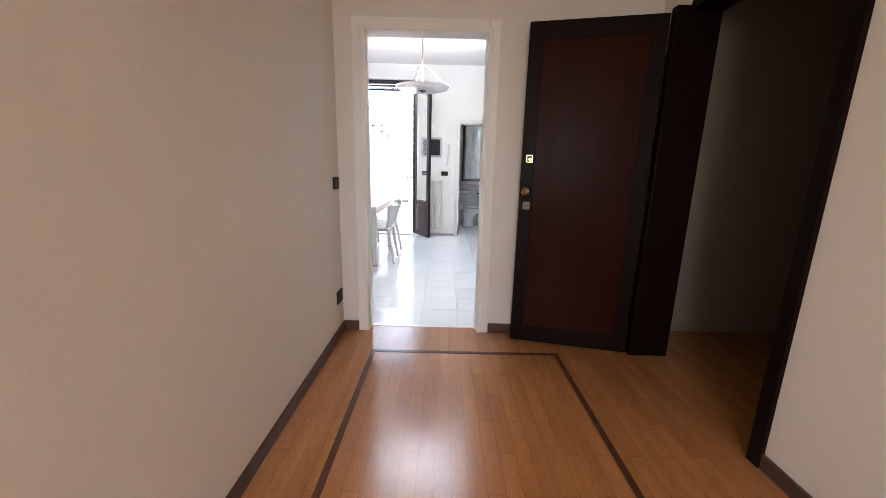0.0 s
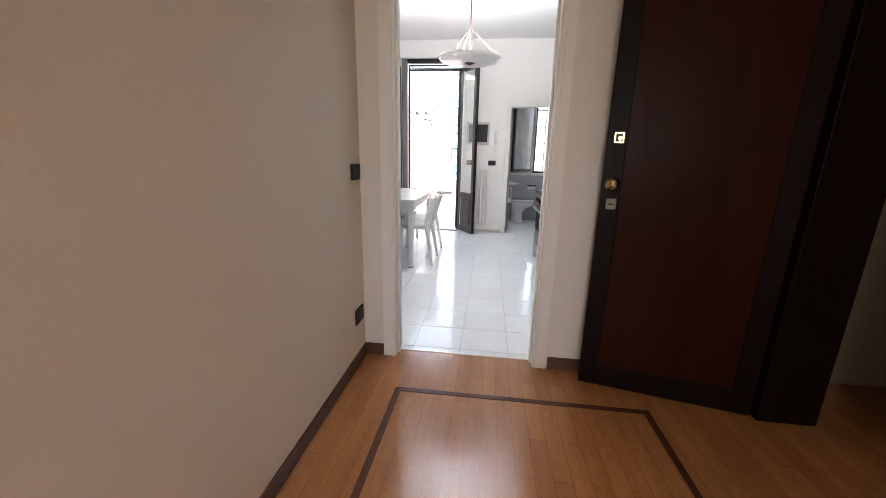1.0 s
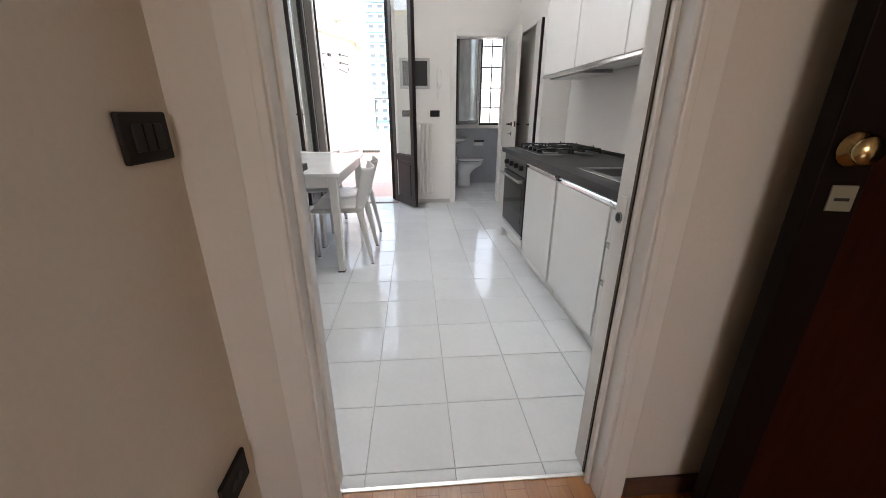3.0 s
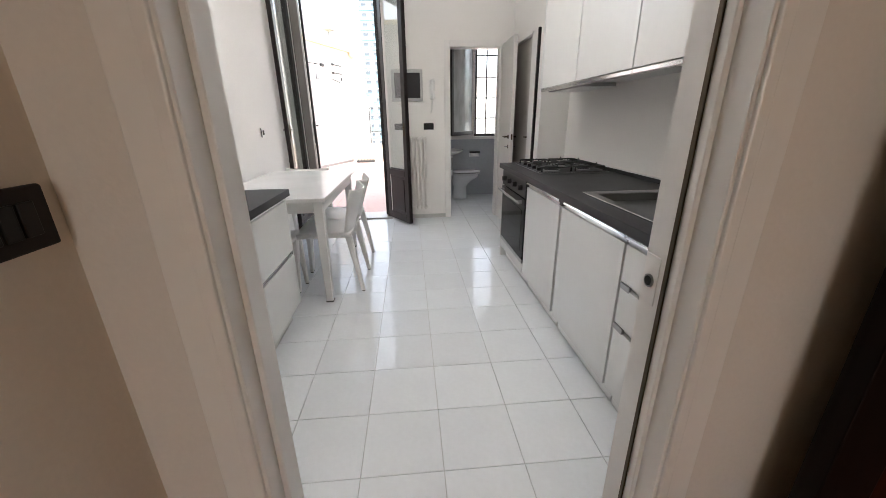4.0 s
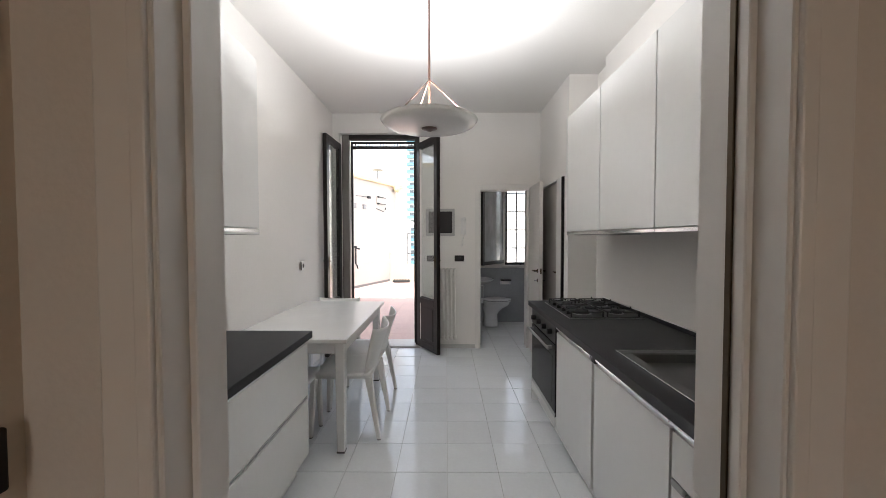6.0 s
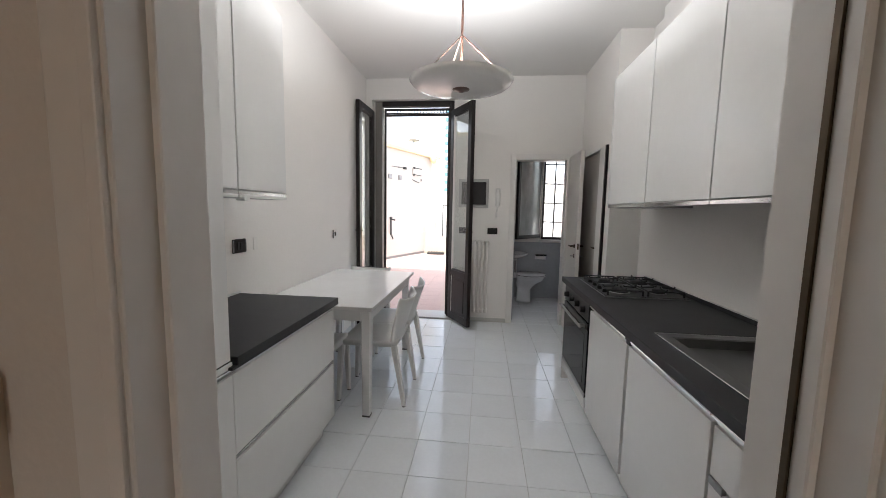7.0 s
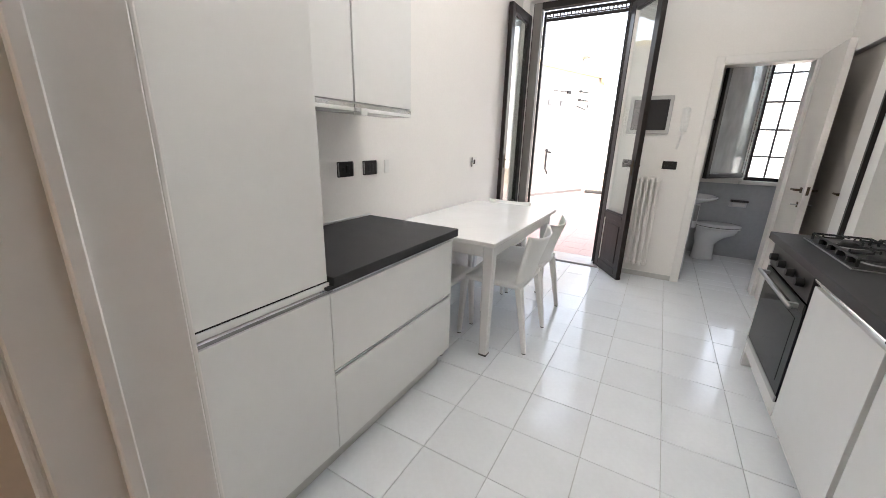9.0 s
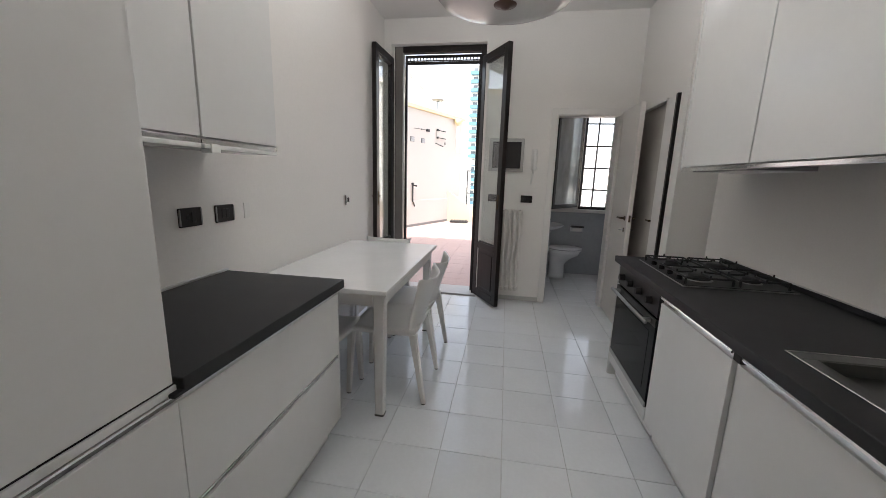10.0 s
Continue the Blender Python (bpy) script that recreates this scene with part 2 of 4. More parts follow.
def slab(bm, x0, x1, y0, y1, z0, z1, bevel=0.0, seg=2):
    """Adds a box between two corners to bm, with rounded edges."""
    r = bmesh.ops.create_cube(bm, size=1, matrix=Matrix.Translation(((x0 + x1) / 2, (y0 + y1) / 2, (z0 + z1) / 2))
                              @ Matrix.Diagonal((abs(x1 - x0), abs(y1 - y0), abs(z1 - z0), 1)))
    if bevel:
        vs = set(r["verts"])
        es = [e for e in bm.edges if e.verts[0] in vs and e.verts[1] in vs]
        bmesh.ops.bevel(bm, geom=es, offset=bevel, segments=seg, affect="EDGES", profile=0.5)
    return bm


def box(x0, x1, y0, y1, z0, z1, bevel=0.0, seg=2):
    return slab(bmesh.new(), x0, x1, y0, y1, z0, z1, bevel, seg)


def rod(bm, a, b, r0, r1=None, n=12):
    """Adds a tapered round bar from a to b."""
    a, b = Vector(a), Vector(b)
    d = b - a
    m = Matrix.Translation((a + b) / 2) @ d.to_track_quat("Z", "Y").to_matrix().to_4x4()
    bmesh.ops.create_cone(bm, cap_ends=True, segments=n, radius1=r0, radius2=r0 if r1 is None else r1, depth=d.length, matrix=m)
    return bm


def bar(a, b, r0, r1=None, n=12):
    return rod(bmesh.new(), a, b, r0, r1, n)


def lathe(profile, n=32, cx=0, cy=0, sx=1, sy=1):
    """A turned form from (radius, height) pairs."""
    bm = bmesh.new()
    rings = []
    for r, z in profile:
        rings.append([bm.verts.new((cx + sx * r * math.cos(2 * math.pi * k / n), cy + sy * r * math.sin(2 * math.pi * k / n), z)) for k in range(n)])
    for a, b in zip(rings, rings[1:]):
        for k in range(n):
            bm.faces.new((a[k], a[(k + 1) % n], b[(k + 1) % n], b[k]))
    for ring in (rings[0], rings[-1]):
        bm.faces.new(ring)
    return bm


def hull(sections):
    """A skin over rings of equal count, closed at both ends."""
    bm = bmesh.new()
    rings = [[bm.verts.new(p) for p in s] for s in sections]
    n = len(rings[0])
    for a, b in zip(rings, rings[1:]):
        for k in range(n):
            bm.faces.new((a[k], a[(k + 1) % n], b[(k + 1) % n], b[k]))
    bm.faces.new(rings[0])
    bm.faces.new(rings[-1])
    return bm


def structure(name, bm, material, label, category):
    return tagged(obj(name, bm, material), label, category, kind="structure")


def walls(name, boxes, material, label):
    bm = bmesh.new()
    for b in boxes:
        slab(bm, *b)
    return structure(name, bm, material, label, "wall")


# ---- large structure ----
HL, HR, KL, KR = -0.72, 1.38, -1.55, 1.20      # hall and kitchen side walls
P0, P1, FAR, OUT = 3.11, 3.23, 7.17, 7.45      # partition faces, far wall faces
DX0, DX1, DTOP = -0.524, 0.279, 2.06           # doorway
FX0, FX1, FTOP = -1.475, -0.48, 2.66            # terrace door
BX0, BX1, BTOP = 0.25, 0.86, 1.975             # bathroom doorway
BACK = -2.2

walls("wall_hall_left", [(HL - 0.13, HL, BACK, P0, 0, 2.8)], HALL, "warm off-white painted hall wall")
walls("wall_hall_right", [(HR, HR + 0.15, BACK, 1.87, 0, 2.8), (HR, HR + 0.15, 2.83, P0, 0, 2.8), (HR, HR + 0.15, 1.87, 2.83, 2.12, 2.8)],
      HALL, "warm off-white hall wall with the entrance opening")
# unseen end wall; its window opening is assumed, to hold the hall's fill light
walls("wall_hall_back", [(HL - 0.13, HR + 0.15, BACK - 0.2, BACK, 0, 0.95), (HL - 0.13, HR + 0.15, BACK - 0.2, BACK, 2.3, 2.8),
                         (HL - 0.13, -0.66, BACK - 0.2, BACK, 0.95, 2.3), (0.26, HR + 0.15, BACK - 0.2, BACK, 0.95, 2.3)],
      HALL, "unseen hall end wall with an assumed opening for the fill light")
walls("wall_partition", [(KL - 0.15, DX0 - 0.035, P0, P1, 0, 2.9), (DX1 + 0.035, HR + 0.15, P0, P1, 0, 2.9), (DX0 - 0.035, DX1 + 0.035, P0, P1, DTOP + 0.035, 2.9)],
      PARTITION, "off-white partition wall with a cased doorway")
walls("wall_kitchen_left", [(KL - 0.15, KL, P1, OUT, 0, 2.9)], PAINT, "cream painted kitchen wall")
walls("wall_kitchen_right", [(KR, KR + 0.15, P1, 5.80, 0, 2.9), (KR + 0.07, KR + 0.15, 5.80, 6.12, 0, 2.9)], PAINT, "cream painted wall behind the cooking side")
walls("wall_kitchen_pier", [(1.0, 1.35, 6.12, 6.24, 0, 2.9), (1.0, 1.12, 6.24, FAR, 1.97, 2.9)], PAINT, "cream painted pier beside the side door")
walls("wall_far", [(KL, FX0, FAR, OUT, 0, 2.9), (FX0, FX1, FAR, OUT, FTOP, 2.9), (FX1, 0.20, FAR, OUT, 0, 2.9), (0.20, BX0, FAR, 7.29, 0, 2.9),
                   (BX0, BX1, FAR, 7.29, BTOP, 2.9), (BX1, 1.85, FAR, 7.29, 0, 2.9)], PAINT, "cream far wall with terrace and bathroom openings")
walls("wall_closet", [(1.12, 1.85, 6.24, 6.30, 0, 2.9), (1.75, 1.85, 6.30, FAR, 0, 2.9)], PAINT, "plain wall behind the side door")
walls("wall_bath_left", [(0.15, 0.28, OUT, 8.85, 0, 2.9)], RENDERW, "bathroom outer wall")
walls("wall_bath_right", [(1.70, 1.85, 7.29, 8.85, 0, 2.9)], PAINT, "plain bathroom side wall")
WX0, WX1, WZ0, WZ1 = 0.80, 1.50, 0.95, 2.32
walls("wall_bath_back", [(0.28, 1.70, 8.60, 8.85, 0, WZ0 - 0.06), (0.28, 1.70, 8.60, 8.85, WZ1, 2.9), (0.28, WX0, 8.60, 8.85, WZ0 - 0.06, WZ1), (WX1, 1.70, 8.60, 8.85, WZ0 - 0.06, WZ1)],
      PAINT, "bathroom end wall with a barred window")
structure("ceiling_hall", box(HL - 0.13, HR + 0.15, BACK - 0.2, P0, 2.8, 2.9), CEIL, "plain white hall ceiling", "ceiling")
structure("ceiling_kitchen", box(KL - 0.15, 1.85, P0, OUT, 2.9, 3.05), CEIL, "plain white kitchen ceiling", "ceiling")
structure("ceiling_bath", box(0.15, 1.85, OUT, 8.85, 2.9, 3.05), CEIL, "plain white bathroom ceiling", "ceiling")
structure("floor_hall", box(HL - 0.13, HR + 0.15, BACK - 0.2, 3.185, -0.1, 0), PARQUET, "orange-brown lacquered oak parquet floor", "floor")
for x0, x1, y0, y1 in ((-0.42, 0.775, 2.765, 2.795), (-0.45, -0.42, BACK, 2.795), (0.775, 0.805, BACK, 2.795)):
    tagged(obj("trim", box(x0, x1, y0, y1, -0.01, 0.003, 0.001, 1), INLAY), "dark wood inlay strip in the parquet", "inlay", kind="structure")
floor = structure("floor_kitchen", slab(box(KL - 0.1, 1.85, 3.185, OUT - 0.1, -0.12, -0.006), 0.15, 1.85, OUT - 0.1, 8.85, -0.12, -0.006), GROUT, "white glazed tile floor with grey joints", "floor")
# stairwell beyond the entrance, its unseen walls closed to keep light out
structure("floor_stairwell", box(HR + 0.15, 3.4, 1.1, 3.3, -0.1, -0.002), PARQUET, "dim landing floor beyond the entrance", "floor")
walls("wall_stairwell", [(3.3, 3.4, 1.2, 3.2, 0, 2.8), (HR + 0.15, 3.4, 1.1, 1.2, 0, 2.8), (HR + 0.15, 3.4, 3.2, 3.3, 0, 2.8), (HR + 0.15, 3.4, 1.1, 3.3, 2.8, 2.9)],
      DARKROOM, "unseen closed stairwell walls that keep the entrance opening dark")

# skirting
def skirting(x0, x1, y0, y1):
    tagged(obj("baseboard", box(x0, x1, y0, y1, 0, 0.072, 0.003, 1), SKIRT), "dark brown wooden skirting board", "baseboard", kind="structure")


skirting(HL, HL + 0.013, BACK, P0)
skirting(HL + 0.013, -0.592, P0 - 0.013, P0)
skirting(0.366, HR, P0 - 0.013, P0)
skirting(HR - 0.013, HR, BACK, 1.84)


def pale_skirting(x0, x1, y0, y1):
    tagged(obj("baseboard", box(x0, x1, y0, y1, 0, 0.05, 0.003, 1), PLINTH), "pale grey skirting strip", "baseboard", kind="structure")


pale_skirting(FX1 + 0.02, 0.236, FAR - 0.01, FAR)
pale_skirting(KL, KL + 0.01, 4.72, FAR)


# ---- doorway casing ----
def casing():
    e = tagged(new("door_1"), "white painted doorway casing with stepped moulding", "door frame", kind="structure")
    for x0, x1, y1 in ((DX0 - 0.035, DX0, P1 + 0.012), (DX1, DX1 + 0.035, P1 + 0.036)):
        part("jamb", box(x0, x1, P0 - 0.012, y1, 0, DTOP, 0.002, 1), TRIM, e)
    part("seal", box(DX1 - 0.004, DX1, 3.186, 3.198, 0, DTOP, 0.001, 1), BRONZE, e, "dark brown rebate seal")
    part("head", box(DX0 - 0.035, DX1 + 0.035, P0 - 0.012, P1 + 0.012, DTOP, DTOP + 0.035, 0.002, 1), TRIM, e)
    for s, x in ((-1, DX0), (1, DX1)):
        for y, d in ((P0, -1), (P1, 1)):
            bm = bmesh.new()
            a = x + s * 0.006
            slab(bm, min(a, a + s * 0.072), max(a, a + s * 0.072), min(y, y + d * 0.015), max(y, y + d * 0.015), 0, DTOP + 0.075, 0.003, 2)
            slab(bm, min(a, a + s * 0.022), max(a, a + s * 0.022), min(y + d * 0.012, y + d * 0.021), max(y + d * 0.012, y + d * 0.021), 0, DTOP + 0.03, 0.003, 2)
            part("architrave", bm, TRIM, e)
    for y, d in ((P0, -1), (P1, 1)):
        part("architrave", box(DX0 + 0.0, DX1 - 0.0, min(y, y + d * 0.014), max(y, y + d * 0.014), DTOP + 0.004, DTOP + 0.074, 0.003, 2), TRIM, e)
    # stop bead and strike
    part("stop", box(DX1 - 0.012, DX1, 3.15, 3.165, 0, DTOP, 0.002, 1), TRIM, e)
    part("stop", box(DX0, DX0 + 0.012, 3.15, 3.165, 0, DTOP, 0.002, 1), TRIM, e)
    st = part("strike_plate", box(DX1 - 0.0015, DX1 + 0.002, 3.215, 3.262, 0.82, 0.93, 0.001, 1), TRIM, e, "white strike plate with a dark bolt hole")
    part("ring", lathe([(0.010, 0.0), (0.0145, 0.0), (0.0145, 0.004), (0.011, 0.004)], 20), STEEL, st, "steel ring round the bolt hole").matrix_basis = pose(DX1 - 0.001, 3.239, 0.872, 0, -90, 0)
    part("socket", bar((DX1 - 0.0058, 3.239, 0.872), (DX1 + 0.002, 3.239, 0.872), 0.0108, n=16), BLACK, st)


casing()
tagged(obj("trim", box(DX0, DX1, 3.178, 3.192, -0.02, 0.004, 0.001, 1), ALU), "thin metal threshold strip", "threshold", kind="structure")


# ---- entrance door ----
def entrance_door():
    d = thing("entrance_door", 0.528, 3.04, 0.008, -13.0, "dark mahogany entrance door standing open into the hall", "door")
    w, h = 0.77, 2.08
    bm = bmesh.new()
    slab(bm, 0, 0.085, -0.05, 0, 0, h, 0.003)
    slab(bm, w - 0.085, w, -0.05, 0, 0, h, 0.003)
    slab(bm, 0.085, w - 0.085, -0.05, 0, 0, 0.12, 0.003)
    slab(bm, 0.085, w - 0.085, -0.05, 0, h - 0.1, h, 0.003)
    part("frame", bm, MAHOGD, d, "dark mahogany stiles and rails")
    part("panel", box(0.08, w - 0.08, -0.045, -0.005, 0.115, h - 0.095, 0.002), MAHOG, d, "glossy reddish mahogany panel")
    k = part("knob", lathe([(0.001, 0.0), (0.033, 0.0), (0.034, 0.005), (0.021, 0.008), (0.015, 0.014), (0.024, 0.02), (0.028, 0.028), (0.022, 0.035), (0.001, 0.038)], 28), BRASS, d, "round brass knob", True)
    k.matrix_basis = pose(0.045, -0.05, 1.06, 90)
    for z, sz, m, lab in ((1.272, 0.03, BRASS, "square brass lock plate"), (0.968, 0.03, CREAM, "square cream lock plate with a dark slot")):
        lk = part("lock_plate", box(0.05 - sz * 0.75, 0.05 + sz * 0.75, -0.0545, -0.05, z - sz * 0.85, z + sz * 0.85, 0.002), m, d, lab)
        if m is CREAM:
            part("slot", box(0.037, 0.063, -0.0555, -0.0540, z - 0.005, z + 0.001, 0.0004, 1), BLACK, lk, "dark key slot")
            continue
        part("recess", box(0.05 - sz * 0.5, 0.05 + sz * 0.5, -0.0555, -0.0546, z - sz * 0.6, z + sz * 0.6, 0.0004, 1), BLACK, lk, "dark lock recess")
        part("cylinder", bar((0.053, -0.0556, z - 0.003), (0.053, -0.064, z - 0.003), 0.010, n=16), m, lk)
        part("keyhole", box(0.052, 0.054, -0.0655, -0.064, z - 0.008, z + 0.002), BLACK, lk)
    for z in (0.25, 1.04, 1.83):
        part("hinge", bar((w + 0.006, -0.01, z - 0.05), (w + 0.006, -0.01, z + 0.05), 0.008), BRASS, d)


entrance_door()
fr = tagged(new("door_2"), "dark wooden entrance door frame", "door frame", kind="structure")
part("jamb", box(HR - 0.02, HR + 0.16, 1.84, 1.90, 0, 2.12, 0.003), MAHOGD, fr)
part("jamb", box(1.285, HR + 0.16, 2.795, 2.85, 0, 2.12, 0.004), MAHOGD, fr, "dark mahogany hinge jamb")
part("head", box(HR - 0.02, HR + 0.16, 1.90, 2.795, 2.09, 2.14, 0.003), MAHOGD, fr)


# ---- switches and sockets ----
def plate(name, x, y, z, facing, w, h, label, slots, metal=True, surface=None):
    """A wall plate facing along 'facing' degrees (0: towards -y)."""
    e = thing(name, x, y, z, facing, label, "switch" if "switch" in name else "socket")
    part("plate", box(-w / 2, w / 2, -0.0105, 0, -h / 2, h / 2, 0.004, 3), surface or SWITCH, e)
    n = len(slots)
    for i, kind in enumerate(slots):
        cx = (i - (n - 1) / 2) * min(0.026, w * 0.3)
        if kind == "key":
            part("rocker", box(cx - 0.011, cx + 0.011, -0.0135, -0.009, -0.022, 0.022, 0.0015), BLACK, e)
        else:
            part("outlet", bar((cx, -0.008, 0), (cx, -0.0125, 0), 0.0125, n=20), BLACK, e)
            for dz in (-0.006, 0, 0.006):
                part("hole", bar((cx, -0.0122, dz), (cx, -0.0132, dz), 0.0022, n=8), IRON, e)
    if metal:
        for s in (-1, 1):
            part("trim", box(s * (w / 2 - 0.003) - 0.003, s * (w / 2 - 0.003) + 0.003, -0.0125, -0.006, -h / 2 + 0.006, h / 2 - 0.006, 0.001), STEEL, e, "chrome side trim")
    return e


plate("light_switch", HL, 3.025, 1.093, 90, 0.118, 0.082, "dark bronze light switch on the hall wall", ["key", "key", "key"], False)
plate("wall_socket", HL, 3.01, 0.296, 90, 0.118, 0.09, "dark bronze double socket on the hall wall", ["out", "out"], False)
plate("wall_socket", KL, 4.55, 1.118, 90, 0.118, 0.082, "black wall socket with chrome trim above the worktop", ["out", "key"])
plate("light_switch", KL, 4.75, 1.118, 90, 0.118, 0.082, "black light switch with chrome trim above the worktop", ["key", "key"])
plate("wall_socket", KL, 6.17, 1.105, 90, 0.11, 0.082, "white wall socket with a dark insert above the table", ["out"], False, TRIM)
ins = bpy.data.objects["wall_socket.002"]
# black strip along the near side of the white plate
part("side_cover", box(-0.058, -0.043, -0.015, -0.009, -0.041, 0.041, 0.003), SWITCH, ins, "black strip along the plate's near side")
part("insert", box(-0.018, 0.016, -0.0135, -0.009, -0.02, 0.02, 0.004), SWITCH, ins, "black outlet insert")
plate("light_switch", 0.009, FAR, 1.118, 0, 0.118, 0.074, "dark bronze light switch on the far wall", ["key", "key", "key"], False)
plate("light_switch", -0.335, FAR, 1.118, 0, 0.118, 0.074, "dark bronze light switch on the wall behind the door leaf", ["key", "key"], False)
cap = thing("blank_plate", KL, 4.912, 1.12, 90, "small white blank plate on the wall", "wall plate")
part("cover", box(-0.022, 0.022, -0.004, 0, -0.04, 0.04, 0.0015), TRIM, cap)


# ---- electrical panel and intercom ----
pn = thing("electrical_panel", -0.205, FAR, 1.565, 0, "grey electrical panel with a dark smoked door", "electrical panel")
part("casing", box(-0.20, 0.155, -0.03, 0, -0.17, 0.165, 0.006), GREYP, pn)
part("door", box(-0.165, 0.125, -0.042, -0.028, -0.135, 0.13, 0.004), DARKP, pn, "dark smoked plastic door")
part("latch", box(0.1, 0.112, -0.046, -0.041, -0.015, 0.015, 0.002), DARKP, pn)
ic = thing("intercom", 0.06, FAR, 1.52, 0, "white wall intercom handset with a coiled cord", "intercom")
part("base", box(-0.03, 0.03, -0.022, 0, -0.1, 0.1, 0.006), PLASTIC, ic)
bm = bmesh.new()
slab(bm, -0.022, 0.022, -0.05, -0.02, 0.055, 0.105, 0.008)
slab(bm, -0.022, 0.022, -0.05, -0.02, -0.105, -0.055, 0.008)
slab(bm, -0.016, 0.016, -0.055, -0.036, -0.085, 0.085, 0.006)
part("handset", bm, PLASTIC, ic)
part("button", box(0.0, 0.012, -0.024, -0.02, -0.02, 0.0, 0.001), BLACK, ic)
cu = bpy.data.curves.new("cord", "CURVE")
cu.dimensions, cu.bevel_depth, cu.bevel_resolution = "3D", 0.0025, 1
sp = cu.splines.new("POLY")
sp.points.add(159)
for i, p in enumerate(sp.points):
    t = i / 159
    a = t * 2 * math.pi * 24
    p.co = (0.0 + 0.007 * math.cos(a) - 0.02 * math.sin(math.pi * t), -0.03 + 0.007 * math.sin(a), -0.1 - 0.16 * math.sin(math.pi * t) + 0.02 * t, 1)
cord = new("cord", cu)
cord.data.materials.append(PLASTIC)
cord.parent = ic


# ---- radiator ----
def radiator():
    r = thing("radiator", -0.145, FAR, 0.0, 0, "white enamelled column radiator on the far wall", "radiator")
    n, w = 5, 0.047
    for i in range(n):
        cx = (i - (n - 1) / 2) * w
        bm = bmesh.new()
        slab(bm, cx - 0.0145, cx + 0.0145, -0.119, -0.091, 0.155, 0.99, 0.008)
        slab(bm, cx - 0.008, cx + 0.008, -0.074, -0.05, 0.155, 0.99, 0.006)
        slab(bm, cx - 0.019, cx + 0.019, -0.122, -0.043, 0.135, 0.185, 0.012)
        slab(bm, cx - 0.019, cx + 0.019, -0.122, -0.043, 0.955, 1.005, 0.012)
        part("column", bm, RADW, r, smooth=False)
    part("rail", bar((-0.12, -0.083, 0.16), (0.12, -0.083, 0.16), 0.016), RADW, r)
    part("rail", bar((-0.12, -0.083, 0.98), (0.12, -0.083, 0.98), 0.016), RADW, r)
    v = part("valve", bar((-0.12, -0.083, 0.98), (-0.155, -0.083, 0.98), 0.014), STEEL, r, "chrome radiator valve")
    part("valve_cap", bar((-0.14, -0.083, 0.98), (-0.14, -0.083, 1.03), 0.016, 0.013), PLASTIC, v)
    part("pipe", bar((-0.13, -0.083, 0.0), (-0.13, -0.083, 0.16), 0.008), RADW, r)
    for s in (-0.09, 0.09):
        part("bracket", box(s - 0.01, s + 0.01, -0.05, 0, 0.9, 0.93), STEEL, r)


radiator()


# ---- terrace door ----
YF = 7.285
td = tagged(new("door_3"), "dark walnut terrace door frame with roller shutter box", "door frame", kind="structure")
part("jamb", box(FX0 + 0.0185, FX0 + 0.0225, YF - 0.04, YF + 0.04, 0, FTOP, 0.003), WALNUT, td)
# daylight through the hinge gap, put in as a white strip
part("draught_strip", box(FX0, FX0 + 0.018, YF - 0.036, YF + 0.03, 0, FTOP, 0.002), TRIM, td, "white strip standing for daylight in the hinge gap")
# jamb's inner face, its daylight given by a lighter colour
part("shutter_track", box(FX0 + 0.023, FX0 + 0.105, YF - 0.037, YF + 0.04, 0, FTOP, 0.003), JAMBLIT, td, "grey-brown jamb face, coloured lighter for the daylight on it")
part("jamb", box(FX1 - 0.06, FX1, YF - 0.04, YF + 0.04, 0, FTOP, 0.003), WALNUT, td)
part("head", box(FX0 + 0.105, FX1 - 0.06, YF - 0.04, YF + 0.04, FTOP - 0.06, FTOP, 0.003), WALNUT, td)
for i in range(3):
    z = 2.505 + i * 0.033
    sl = part("shutter_slat", box(FX0 + 0.105, FX1 - 0.06, YF + 0.06, YF + 0.072, z, z + (0.03 if i != 1 else 0.012), 0.002, 1), WALNUT, td)
for i in range(23):
    x = FX0 + 0.12 + i * 0.036
    part("shutter_bridge", box(x, x + 0.012, YF + 0.062, YF + 0.070, 2.55, 2.571), WALNUT, td)
for x in (FX0 + 0.105, FX1 - 0.085):
    part("shutter_guide", box(x, x + 0.025, YF + 0.05, YF + 0.085, 0, 2.6, 0.002, 1), BLACK, td)
part("sill", box(FX0, FX1, FAR + 0.01, OUT + 0.06, -0.05, 0.018, 0.006), SILL, td, "pale marble threshold")


